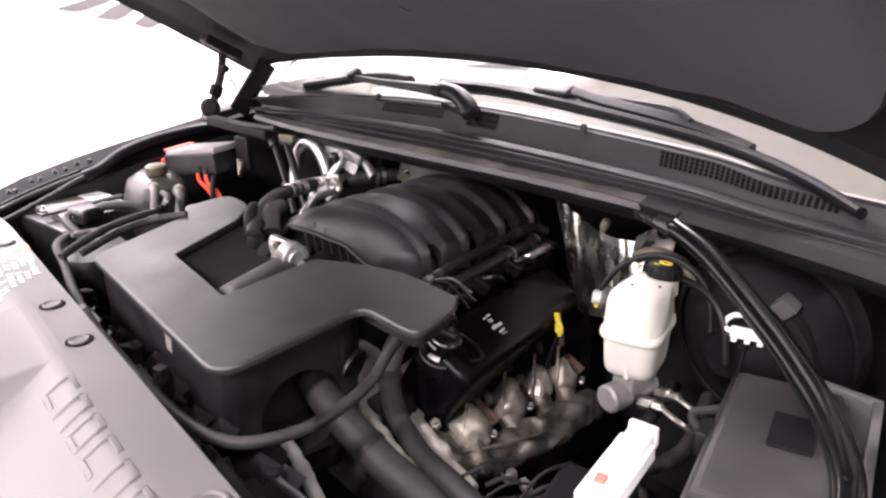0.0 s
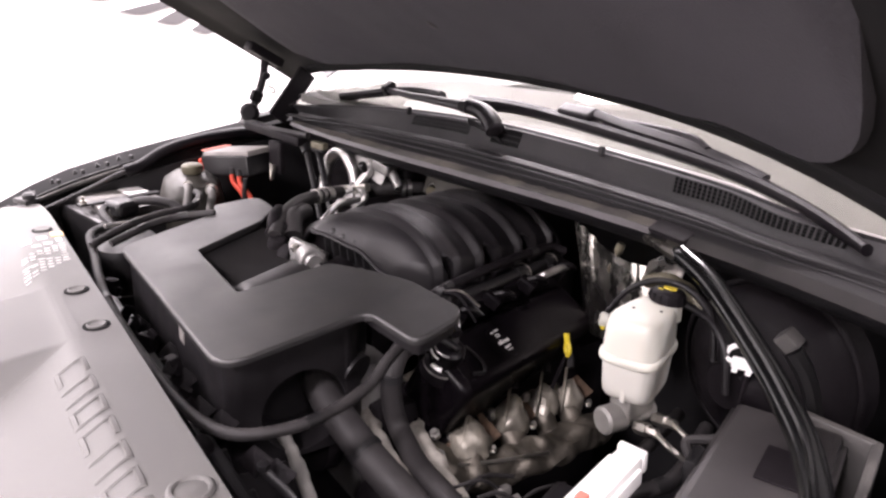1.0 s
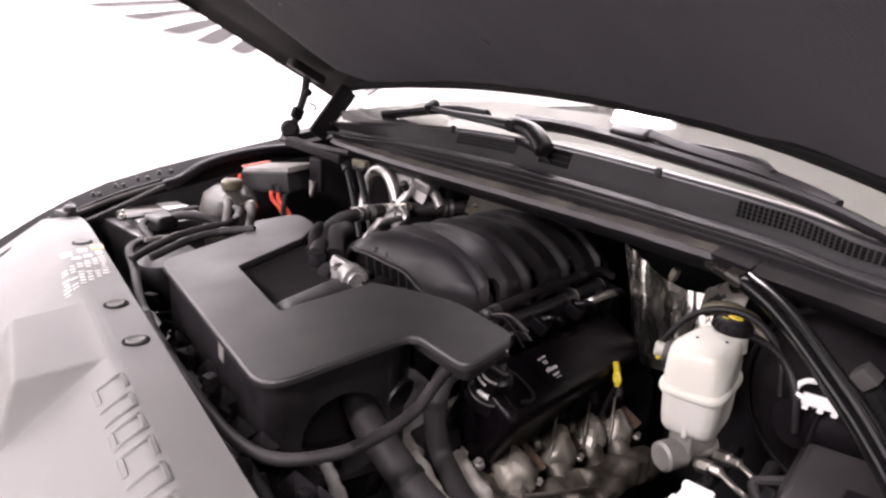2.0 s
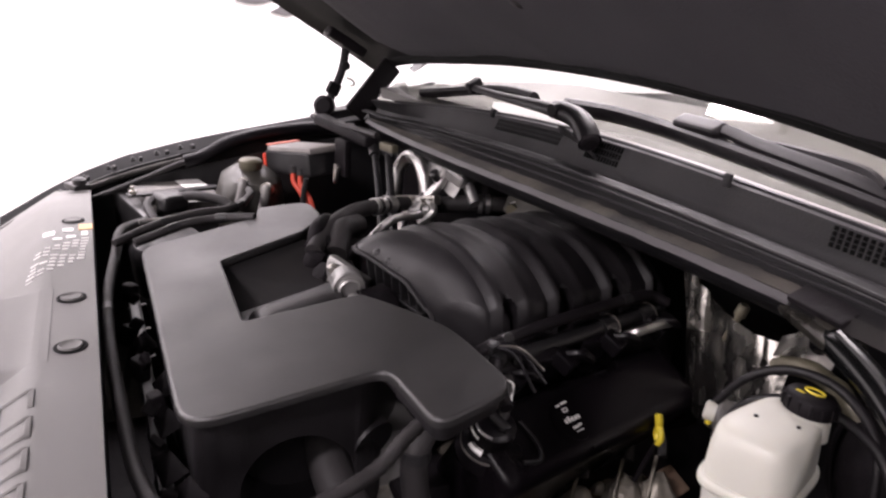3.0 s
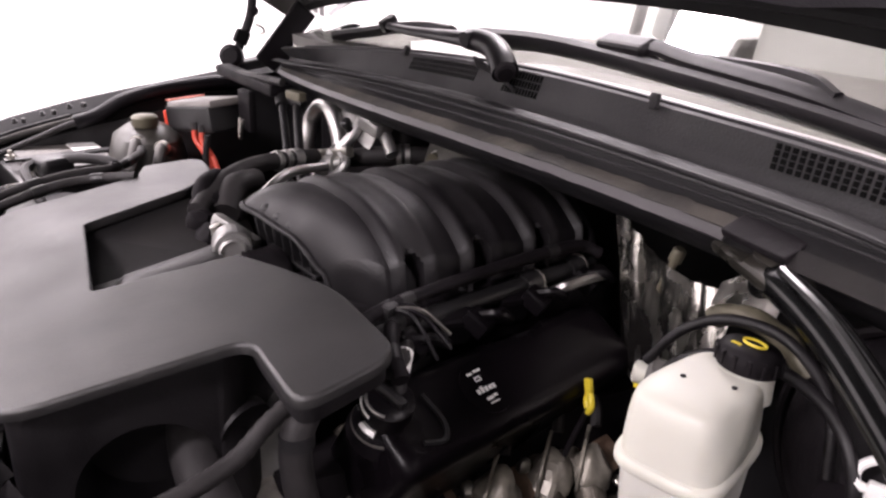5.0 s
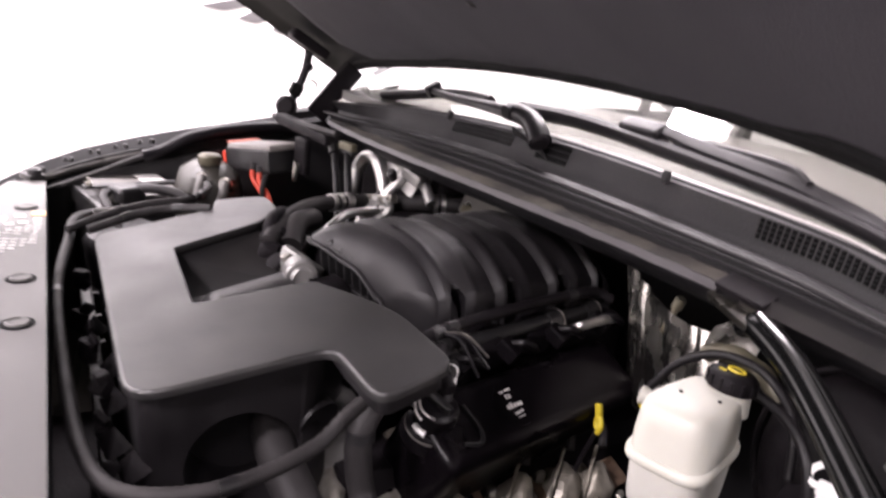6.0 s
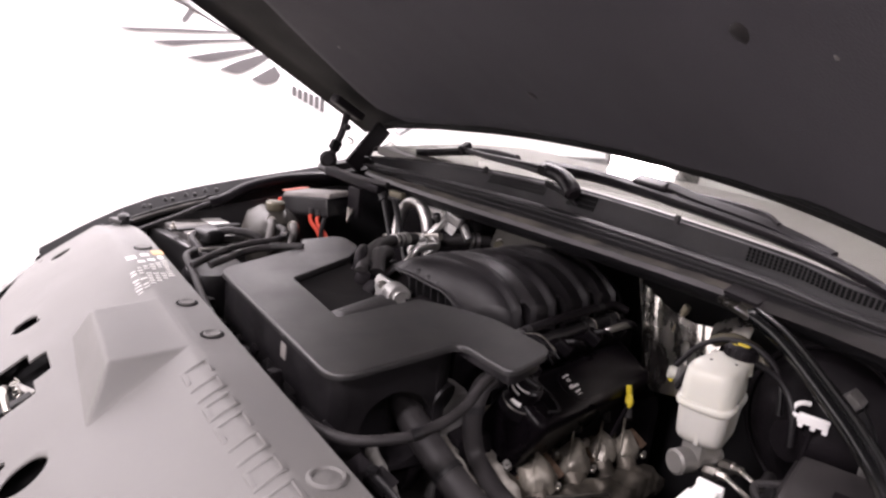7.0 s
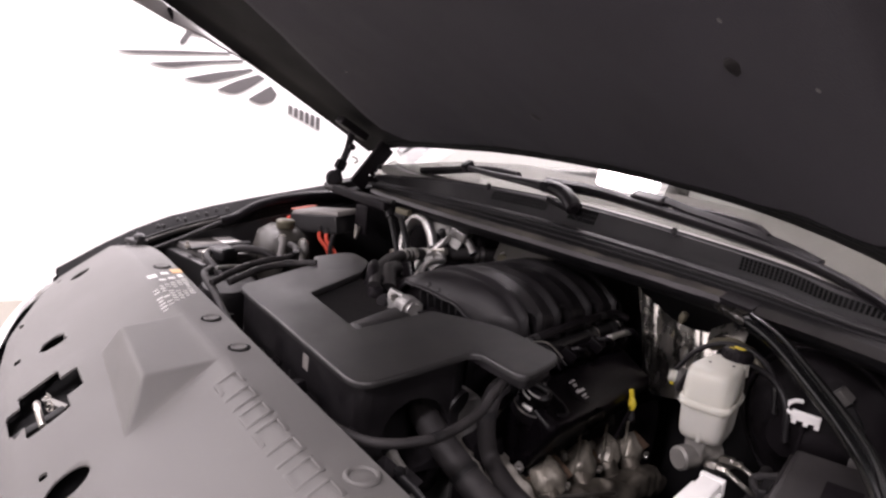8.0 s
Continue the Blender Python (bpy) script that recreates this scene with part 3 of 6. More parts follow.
def vent(x0, x1, cols, rows, v0=0.25, v1=0.9, fill=0.5):
    """An air vent: a grid of dark slots in the upper cowl panel."""
    for i in range(cols):
        x = x0 + (x1 - x0) * (i + 0.5) / cols
        yaw = math.degrees(math.atan2(top_y(x + 0.01) - top_y(x - 0.01), 0.02))
        for j in range(rows):
            p, slope = on_cowl(x, v0 + (v1 - v0) * (j + 0.5) / rows)
            length = (on_cowl(x, v1)[0] - on_cowl(x, v0)[0]).length / rows
            slot = part("vent_slot", box(p + Vector((0, 0, -0.0008)), ((x1 - x0) / cols * fill, length * 0.82, 0.003), (slope, 0, yaw), 0), M_HOLE, cowl, smooth=False)


vent(-0.036, 0.045, 12, 3, 0.18, 0.98, 0.5)
part("bead", tube([(-0.62 + 0.1 * k, mid_y(-0.62 + 0.1 * k) - 0.030, mid_z(-0.62 + 0.1 * k) + 0.0005) for k in range(15)], 0.0028, 8, 3), M_COWLTOP, cowl)
for t in (0.36, 0.70):
    rows = []
    for k in range(15):
        x = -0.62 + 0.1 * k
        a, b = Vector((x, lip_y(x) + 0.02, lip_z(x) + 0.011)), Vector((x, mid_y(x) - 0.024, mid_z(x)))
        rows.append(a.lerp(b, t))
    part("bead", tube(rows, 0.0018, 8, 3), M_COWLTOP, cowl)
part("glass_seal", tube([(-0.60 + 0.1 * k, top_y(-0.60 + 0.1 * k) - 0.003, top_z(-0.60 + 0.1 * k) - 0.001) for k in range(15)], 0.0036, 8, 3), M_VALVE, cowl, "glossy rubber glass seal")
vent(0.388, 0.64, 32, 4, 0.2, 0.97, 0.55)
vent(-0.29, -0.105, 30, 3, 0.30, 0.88, 0.22)
for tx in (-0.31, 0.245):
    p, slope = on_cowl(tx, 1.05)
    part("tab", box(p + Vector((0, -0.004, 0.002)), (0.009, 0.016, 0.009), (slope, 0, 10), 0.003), M_COWLTOP, cowl)


def glass_f(u, v):
    x = -0.80 + 1.6 * u
    s = 0.80 * v
    return (x * (1 - 0.14 * v), top_y(x) + 0.006 + s * 0.82 + 0.05 * v * (x / 0.8) ** 2, top_z(x) - 0.004 + s * 0.575 - 0.03 * v * v)


glass = part("windscreen", sheet(glass_f, 30, 14, 0.005), M_GLASS, car, "clear raked windscreen")
glass.visible_shadow = False


def scoop_f(u, v):
    a = Vector((-0.098, 0.690, 1.362)).lerp(Vector((-0.006, 0.678, 1.347)), u)
    b = on_cowl(-0.115 + 0.115 * u, 0.95 - 0.62 * u)[0] + Vector((0, 0, 0.004 * math.sin(math.pi * u)))
    p = a.lerp(b, v)
    return (p.x, p.y, p.z + 0.003 - 0.006 * v)


part("scoop", sheet(scoop_f, 12, 5, 0.003), M_COWLTOP, cowl)

# wipers: passenger arm with a curved foot, driver's arm with its long blade
wiper = thing("windscreen_wiper", (0.0, 0.67, 1.34), "black wiper arm with a curved foot, parked on glass", "wiper", "wipers")
part("arm_foot", tube([(0.000, 0.676, 1.356), (-0.018, 0.682, 1.367), (-0.050, 0.690, 1.379), (-0.080, 0.690, 1.384), (-0.112, 0.688, 1.385)], 0.0175, 14, 8, flat=0.85, taper=0.86), M_VALVE, wiper)
part("foot_end", lathe([(0.0165, -0.002), (0.015, 0.003), (0.011, 0.005)], (0.000, 0.676, 1.356), (0.012, -0.004, -0.010), 16, squash=(0.85, 1)), M_DARK, wiper)
part("arm", tube([(-0.100, 0.688, 1.383), (-0.16, 0.692, 1.382), (-0.24, 0.699, 1.379), (-0.33, 0.705, 1.376), (-0.425, 0.710, 1.376)], 0.0125, 10, flat=0.75, taper=0.5), M_VALVE, wiper)
part("pivot", tube([(-0.098, 0.672, 1.385), (-0.102, 0.702, 1.391)], 0.0105, 10, 2), M_VALVE, wiper)
part("clip", box((-0.435, 0.716, 1.379), (0.02, 0.03, 0.022), (30, 0, 4), 0.004), M_VALVE, wiper)
part("blade", tube([(-0.58, 0.672, 1.343), (-0.50, 0.708, 1.358), (-0.435, 0.730, 1.370), (-0.36, 0.752, 1.378), (-0.28, 0.757, 1.378)], 0.009, 8, flat=1.5), M_VALVE, wiper)
wiper2 = thing("windscreen_wiper", (0.6, 0.70, 1.35), "long black wiper blade across the windscreen's foot", "wiper", "wipers")
part("blade", tube([(-0.165, 0.750, 1.380), (-0.05, 0.757, 1.385), (0.064, 0.754, 1.384), (0.2, 0.745, 1.379), (0.36, 0.733, 1.371), (0.46, 0.722, 1.364), (0.53, 0.706, 1.357), (0.59, 0.684, 1.350), (0.64, 0.660, 1.343), (0.672, 0.642, 1.338)], 0.0135, 10, flat=1.3, taper=0.5), M_VALVE, wiper2)
part("hub", box((0.125, 0.754, 1.397), (0.085, 0.026, 0.024), (30, 0, -4), 0.007, 3), M_VALVE, wiper2)
part("arm", tube([(0.10, 0.755, 1.402), (0.17, 0.752, 1.402), (0.235, 0.744, 1.396), (0.36, 0.734, 1.388), (0.45, 0.728, 1.376), (0.50, 0.717, 1.368)], 0.0095, 8, flat=0.7), M_VALVE, wiper2)
part("spoiler", tube([(0.19, 0.752, 1.394), (0.27, 0.752, 1.396), (0.36, 0.748, 1.394), (0.40, 0.735, 1.384)], 0.007, 8, flat=1.6), M_VALVE, wiper2)

# cabin: dashboard, doors with open window areas, pillars, roof, seats
part("dashboard", sheet(lambda u, v: (-0.74 + 1.48 * u, top_y(-0.74 + 1.48 * u) + 0.014 + 0.61 * v, 1.334 + 0.004 * v + 0.012 * math.sin(math.pi * v) - (0.12 if v > 0.97 else 0)), 20, 14, 0.02), M_DASH, car, "grey vinyl dashboard top")
for side in (-1, 1):
    part("door", box((side * 0.93, 1.75, 0.86), (0.10, 1.9, 0.9), bevel=0.03), M_PAINT, car)
    part("roof_pillar", tube([(side * 0.86, 0.78, 1.34), (side * 0.80, 1.1, 1.60), (side * 0.72, 1.42, 1.84)], 0.035, 8), M_PAINT, car)
    part("roof_pillar", box((side * 0.80, 1.82, 1.58), (0.06, 0.14, 0.56), (0, side * -13, 0), bevel=0.015), M_TRIM, car)
    part("roof_pillar", box((side * 0.80, 2.95, 1.58), (0.06, 0.16, 0.56), (0, side * -13, 0), bevel=0.015), M_TRIM, car)
    part("door_seal", box((side * 0.83, 1.69, 1.56), (0.02, 0.035, 0.56), (0, side * -13, 0), bevel=0.008), M_COVER, car)
    part("pillar_trim", box((side * 0.775, 1.86, 1.50), (0.03, 0.20, 0.42), (0, side * -13, 0), bevel=0.015), M_TRIM, car)
    part("seat", box((side * 0.40, 1.95, 1.2), (0.5, 0.16, 0.62), (-12, 0, 0), bevel=0.05, seg=4), M_SEAT, car)
    part("headrest", box((side * 0.40, 2.03, 1.60), (0.26, 0.1, 0.18), (-12, 0, 0), bevel=0.04, seg=4), M_SEAT, car)
part("roof", box((0, 2.3, 1.88), (1.5, 1.8, 0.05), bevel=0.02), M_PAINT, car)
part("load_bed", box((0, 4.0, 0.9), (1.9, 2.0, 0.9), bevel=0.04), M_PAINT, car)
part("floor_pan", box((0, 2.1, 0.5), (1.8, 2.3, 0.1), bevel=0.02), M_DASH, car)

# bonnet: raised panel, felt pad on its underside, pins in the felt


def back_y(x):
    """The bonnet's rear edge, bowed towards the windscreen."""
    a = 0.6839 - 0.126 * x - 0.1262 * x ** 2 - 0.059 * x ** 3 - 0.0465 * x ** 4
    b = 0.6643 - 0.0707 * x + 0.0154 * x * x + 0.0444 * x ** 3
    return a + (b - a) * (1 - smoothstep(-0.8, -0.4, x))


def rear_z(x):
    a = 1.4515 + 0.0302 * x - 0.0577 * x ** 2 + 0.0055 * x ** 3 - 0.0561 * x ** 4
    b = 1.458 + 0.0065 * x - 0.1089 * x * x
    return a + (b - a) * (1 - smoothstep(-0.8, -0.4, x))


def hood_z(x, y):
    d = back_y(x) - y
    return rear_z(x) + (0.60 + 0.2 * smoothstep(0.2, 0.9, x)) * d - 0.03 * d * d


def hood_f(u, v):
    x = -0.945 + 1.89 * u
    y = back_y(x) - (back_y(x) + 0.60) * v
    edge = min(u, 1 - u, v * 2.2, (1 - v) * 0.7)
    return (x, y, hood_z(x, y) + 0.016 - 0.016 * (1 - smoothstep(0, 0.02, edge)))


hood = part("bonnet", sheet(hood_f, 56, 44, 0.010), M_FENDER, car, "raised black bonnet")


corner_y = table([(0.0, 0.90), (0.42, 0.605), (0.50, 0.563), (0.545, 0.542), (0.585, 0.527), (0.625, 0.517), (0.66, 0.501), (0.69, 0.481), (0.73, 0.437), (0.765, 0.385), (0.79, 0.327), (0.81, 0.25)])


def pad_f(u, v):
    left = -0.745 + 0.145 * smoothstep(0.0, 0.5, v)
    x = left + (0.808 - left) * u
    y0 = min(back_y(x) - 0.014, corner_y(x)) - 0.06 * smoothstep(0.06, 0.0, u)
    y = y0 + (-0.48 - y0) * v
    edge = min(min(u, 1 - u) * 1.6, v, 1 - v)
    wave = 0.003 * noise.noise((x * 5, y * 5, 0)) + 0.0015 * noise.noise((x * 16, y * 16, 3))
    return (x, y, hood_z(x, y) - 0.003 + wave + 0.013 * (1 - smoothstep(0, 0.009, edge)))


pad = part("insulation_pad", sheet(pad_f, 90, 64, 0.008), M_FELT, hood, "charcoal felt insulation pad")


def under_hood(x, y, gap=0.0):
    return (x, y, hood_z(x, y) + gap)


DOWN = (0, -0.5, -0.86)
for px, py, r in ((0.02, 0.525, 0.013), (0.608, 0.272, 0.018), (0.707, 0.251, 0.004), (0.622, 0.211, 0.005), (-0.549, 0.414, 0.005), (-0.35, 0.20, 0.012), (0.1, 0.1, 0.013)):
    part("felt_pin", lathe([(r, 0), (r, 0.003), (r * 0.7, 0.005), (r * 0.2, 0.0055)], under_hood(px, py, -0.0075), DOWN, 18), M_RUBBER if r > 0.01 else M_GREYLID, hood)
# folded flange with oval slots along the bonnet's side
def flange_f(u, v):
    y = 0.345 - 0.90 * u
    return (-0.953 + 0.022 * v, y, hood_z(-0.945, y) - 0.010 - 0.052 * v * smoothstep(0.0, 0.45, u) - 0.004 * v + 0.0015 * math.sin(40 * u))


part("side_flange", sheet(flange_f, 40, 3, 0.003), M_FLANGE, hood, "bare grey folded steel flange")
for k in range(6):
    y = 0.10 - 0.10 * k
    c = Vector(flange_f((0.345 - y) / 0.90, 0.5))
    part("flange_slot", lathe([(0.020, 0), (0.020, 0.002)], c + Vector((0.0025, 0, -0.001)), (0.9, -0.1, 0.38), 16, squash=(0.45, 1)), M_DARK, hood)
part("seal", tube([(x, back_y(x) - 0.02, hood_z(x, back_y(x) - 0.02) - 0.004) for x in [-0.80 + 0.1 * k for k in range(17)]], 0.006, 8, 3), M_FENDER, hood)

# hinge between wing and bonnet
for side in (-1, 1):
    hinge = part("bonnet_hinge", lathe([(0.020, 0), (0.024, 0.006), (0.024, 0.024), (0.016, 0.030)], (side * 0.838, 0.542, 1.279), (-side, -0.6, 0.2), 20), M_DARK, car)
    part("hinge_arm", tube([(side * 0.842, 0.548, 1.285), (side * 0.852, 0.570, 1.325), (side * 0.852, 0.585, 1.365), (side * 0.846, 0.590, 1.41)], 0.011, 10, flat=0.5), M_DARK, hinge)
    part("hinge_arm", box((side * 0.815, 0.648, 1.322), (0.016, 0.052, 0.15), (-39, 0, 0), 0.006), M_DARK, hinge)
    part("hinge_block", box((side * 0.835, 0.585, 1.425), (0.045, 0.10, 0.024), (-30, 0, 0), 0.008, 3), M_DARK, hinge)
    part("clevis", box((side * 0.846, 0.562, 1.318), (0.022, 0.030, 0.030), (-25, 0, 0), 0.006), M_FENDER, hinge)
    part("hinge_bolt", lathe([(0.010, 0), (0.010, 0.012), (0.006, 0.014)], (side * 0.835, 0.588, 1.372), (-side, -0.3, 0), 8), M_DARK, hinge)
    part("hinge_bolt", lathe([(0.009, 0), (0.009, 0.010), (0.005, 0.012)], (side * 0.800, 0.668, 1.318), (-side, -0.4, 0.1), 8), M_DARK, hinge)
    part("spring_clip", tube([(side * 0.83, 0.588, 1.345), (side * 0.823, 0.60, 1.34), (side * 0.826, 0.605, 1.33), (side * 0.832, 0.597, 1.326)], 0.003, 6), M_STEEL, hinge)
    part("hinge_plate", box((side * 0.84, 0.60, 1.268), (0.05, 0.16, 0.02), (10, 0, 0), 0.005), M_PRIMER, hinge)
# ---- engine bay: front and passenger side ----


def lid_z(x, y):
    """The flat lid climbs evenly from the front."""
    return 1.1175 + 0.1637 * min(max(y, 0.0), 0.45) - 0.0028 * x


LID = [(-0.342, 0.097), (-0.369, 0.281), (-0.417, 0.296), (-0.393, 0.379), (-0.30, 0.38), (-0.25, 0.333), (-0.208, 0.199), (0.003, 0.192), (0.014, 0.338), (0.09, 0.372), (0.163, 0.397), (0.300, 0.401), (0.318, 0.307), (0.201, 0.302), (0.192, 0.096)]
LID_R = [0.03, 0.008, 0.008, 0.03, 0.03, 0.01, 0.006, 0.006, 0.01, 0.03, 0.03, 0.03, 0.025, 0.022, 0.045]


def flat(points):
    return [Vector((*p, 0)) for p in points]


airbox = thing("air_cleaner_box", (0, 0.25, 0.95), "matt black air cleaner box with a large flat lid", "air cleaner")


def lid_surface(u, v):
    x, y = -0.6 + 1.2 * u, 0.44 * v
    return (x, y, lid_z(x, y))


# the lid: a sloping plate trimmed to its outline, with a small rounded edge
lid = part("lid", slab(rounded(flat(LID), LID_R), 0.9, 1.4), M_PLASTIC, airbox, angle=0.45)
plate = part("cut", sheet(lid_surface, 1, 1, 0.010), M_PLASTIC, airbox)
cut = lid.modifiers.new("cut", "BOOLEAN")
cut.operation, cut.object, cut.solver = "INTERSECT", plate, "EXACT"
dg = bpy.context.evaluated_depsgraph_get()
dg.update()
trimmed = bpy.data.meshes.new_from_object(lid.evaluated_get(dg))
lid.modifiers.clear()
bpy.data.objects.remove(plate)
own = bmesh.new()
own.from_mesh(trimmed)
rim = [e for e in own.edges if len(e.link_faces) == 2 and e.calc_face_angle(0) > 1.0 and max(f.normal.z for f in e.link_faces) > 0.8]
bmesh.ops.bevel(own, geom=rim, offset=0.0036, segments=3, profile=0.5, affect="EDGES")
own.to_mesh(trimmed)
own.free()
lid.data = trimmed
trimmed.shade_smooth()
trimmed.set_sharp_from_angle(angle=0.6)
for p in trimmed.polygons:      # the flat top keeps its own straight normal
    p.use_smooth = p.area < 0.002
well = part("lid_recess", slab([(-0.225, 0.185), (0.03, 0.175), (0.05, 0.36), (-0.27, 0.36)], lambda x, y: lid_z(x, y) - 0.07, lambda x, y: lid_z(x, y) - 0.048), M_PLASTIC, airbox)
part("recess_ramp", slab(flat([(-0.210, 0.193), (-0.252, 0.335), (-0.120, 0.335), (-0.110, 0.193)]), lambda x, y: lid_z(x, y) - 0.075, lambda x, y: lid_z(x, y) - 0.006 - 0.046 * smoothstep(-0.245, -0.11, x + 0.3 * (y - 0.19))), M_PLASTIC, well)
part("recess_wall", slab(flat([(-0.21, 0.199), (0.006, 0.192), (0.006, 0.182), (-0.21, 0.189)]), lambda x, y: lid_z(x, y) - 0.055, lambda x, y: lid_z(x, y) - 0.009), M_PLASTIC, well)
part("duct", sheet(lambda u, v: (-0.062 - 0.02 * u - 0.050 * math.cos(math.pi * v) * (1 - 0.25 * max(0, 0.2 - u) * 5 * 0.5), 0.212 + 0.125 * u, lid_z(0, 0.212 + 0.125 * u) - 0.060 + 0.032 * math.sin(math.pi * v) ** 0.8 * min(1, 0.35 + 6 * u)), 14, 16, 0.004), M_PLASTIC, airbox, "rounded intake duct")
air_body = part("body", slab(rounded(flat([(-0.36, 0.112), (-0.335, 0.268), (-0.385, 0.30), (-0.398, 0.375), (-0.32, 0.375), (-0.25, 0.325), (-0.21, 0.186), (0.015, 0.18), (0.03, 0.325), (0.10, 0.360), (0.185, 0.295), (0.180, 0.110)]), 0.02), 0.96, lambda x, y: lid_z(x, y) - 0.009), M_RUNNER, airbox)
part("snout", slab(rounded(flat([(0.10, 0.31), (0.10, 0.37), (0.16, 0.395), (0.278, 0.402), (0.318, 0.31), (0.21, 0.305)]), 0.02), 1.145, lambda x, y: lid_z(x, y) - 0.009), M_RUNNER, airbox)
cut_holes(air_body, [part("cut", lathe([(0.062, -0.02), (0.062, 0.10)], (0.115, 0.222, 1.030), (1.0, -0.12, 0.0), 32), M_DARK)])
part("paper_tag", box((-0.022, 0.1105, 1.088), (0.022, 0.002, 0.026), (0, 0, 0), 0), M_DUSTLID, airbox, "small white paper tag")

hose_in = thing("intake_elbow", (0.21, 0.22, 0.9), "fat black rubber hose bending down beside the engine", "hose")
part("hose", tube([(0.168, 0.298, 1.063), (0.150, 0.288, 1.066), (0.131, 0.270, 1.060), (0.130, 0.259, 1.044), (0.166, 0.257, 1.024), (0.218, 0.265, 0.997), (0.268, 0.278, 0.967), (0.322, 0.299, 0.937), (0.42, 0.34, 0.88)], 0.0245, 18, 8), M_RUBBER, hose_in)
part("collar", tube([(0.175, 0.301, 1.060), (0.163, 0.296, 1.064)], 0.0280, 18), M_RUNNER, hose_in)
part("clamp", tube([(0.243, 0.2710, 0.983), (0.252, 0.2735, 0.9775)], 0.0257, 18), M_PRIMER, hose_in, "dark hose clamp")
hose2 = thing("coolant_hose", (0.27, 0.3, 0.9), "black rubber coolant hose", "hose")
part("hose", tube([(0.195, 0.375, 1.095), (0.199, 0.355, 1.085), (0.207, 0.338, 1.055), (0.211, 0.338, 1.015), (0.222, 0.342, 0.982), (0.255, 0.338, 0.967), (0.300, 0.331, 0.960), (0.367, 0.333, 0.950), (0.44, 0.345, 0.92)], 0.0158, 14, 8), M_RUBBER, hose2)
part("clamp", tube([(0.2065, 0.339, 1.062), (0.2080, 0.3385, 1.050)], 0.0172, 14), M_PRIMER, hose2)


def loom(name, points, r, label, ribs=0.09, ties=2):
    """A cable loom: its sleeve and the turns of tape round it."""
    lm = thing(name, points[0], label, "cable")
    part("sleeve", tube(points, r, 10, 8, ribs, 0.007), M_DARK if name == "engine_loom" else M_RUBBER, lm)
    line = curve_points(points, 8)
    for k in range(ties):
        i = int((k + 0.7) / (ties + 0.4) * (len(line) - 2))
        c, d = line[i], (line[i + 1] - line[i]).normalized()
        part("tape_wrap", tube([c - d * 0.009, c + d * 0.009], r * 1.13, 12), M_PLASTIC2, lm)
    return lm


loom("wiring_loom", [(-0.60, 0.12, 1.10), (-0.50, 0.075, 1.115), (-0.39, 0.062, 1.112), (-0.25, 0.045, 1.10), (-0.12, 0.042, 1.09), (0.06, 0.048, 1.082), (0.19, 0.058, 1.08), (0.27, 0.085, 1.085), (0.298, 0.15, 1.088), (0.292, 0.21, 1.092), (0.275, 0.265, 1.10), (0.262, 0.30, 1.12), (0.25, 0.335, 1.135)], 0.0076, "corrugated black wiring loom along the radiator")
loom("wiring_loom", [(-0.40, 0.06, 1.125), (-0.425, 0.12, 1.142), (-0.44, 0.19, 1.155), (-0.455, 0.26, 1.158), (-0.54, 0.305, 1.155), (-0.60, 0.315, 1.15)], 0.0075, "black hose running from the tank to the radiator", 0.0)
loom("wiring_loom", [(-0.38, 0.09, 1.13), (-0.40, 0.17, 1.15), (-0.40, 0.23, 1.157), (-0.365, 0.28, 1.165)], 0.0075, "black hose laid along the air cleaner lid", 0.0)

# cable clips, brackets and struts in the gap between radiator and air cleaner
bracket = thing("radiator_bracket", (0.25, 0.09, 1.0), "dull grey steel bracket beside the radiator", "bracket")
part("strap", tube([(0.32, 0.10, 1.06), (0.36, 0.12, 1.03), (0.40, 0.12, 0.97)], 0.006, 8, flat=0.35), M_PRIMER, bracket)
part("bolt", lathe([(0.008, 0), (0.008, 0.006), (0.004, 0.007)], (0.32, 0.10, 1.062), n=6), M_PRIMER, bracket)
rng = random.Random(11)
for k in range(7):
    gx = -0.34 + 0.085 * k + rng.uniform(-0.01, 0.01)
    clip = thing("cable_clip", (gx, 0.075, 1.03), "black plastic clip in the gap behind the radiator", "clip", "cable clips")
    part("foot", box((gx, 0.075 + rng.uniform(-0.01, 0.012), 1.045 + rng.uniform(-0.03, 0.02)), (0.024, 0.016, 0.03), (rng.uniform(-20, 20), rng.uniform(-20, 20), rng.uniform(0, 60)), 0.004), M_DARK, clip)
    part("tongue", box((gx + 0.008, 0.08, 1.07 + rng.uniform(-0.02, 0.01)), (0.018, 0.008, 0.02), (rng.uniform(-30, 30), 30, rng.uniform(0, 90)), 0.003), M_DARK, clip)

# battery with terminal cover and strap
battery = thing("battery", (-0.79, 0.19, 0.85), "black car battery with a white label and terminal cover", "battery")
BT = (0, 0, 12)
part("case", box((-0.80, 0.185, 0.98), (0.235, 0.185, 0.22), BT, 0.008), M_PLASTIC, battery)
part("top_step", box((-0.80, 0.195, 1.095), (0.215, 0.15, 0.022), BT, 0.006), M_GREYLID, battery, "greyed battery top")
part("label", box((-0.835, 0.235, 1.1075), (0.075, 0.05, 0.002), BT, 0), M_WHITE, battery, "plain white label")
term = part("terminal_cover", box((-0.685, 0.175, 1.112), (0.06, 0.055, 0.035), (0, 0, 20), 0.012, 3), M_PLASTIC2, battery)
part("clamp", box((-0.70, 0.15, 1.105), (0.035, 0.03, 0.022), (10, 0, 40), 0.004), M_STEEL, battery, "grey steel terminal clamp")
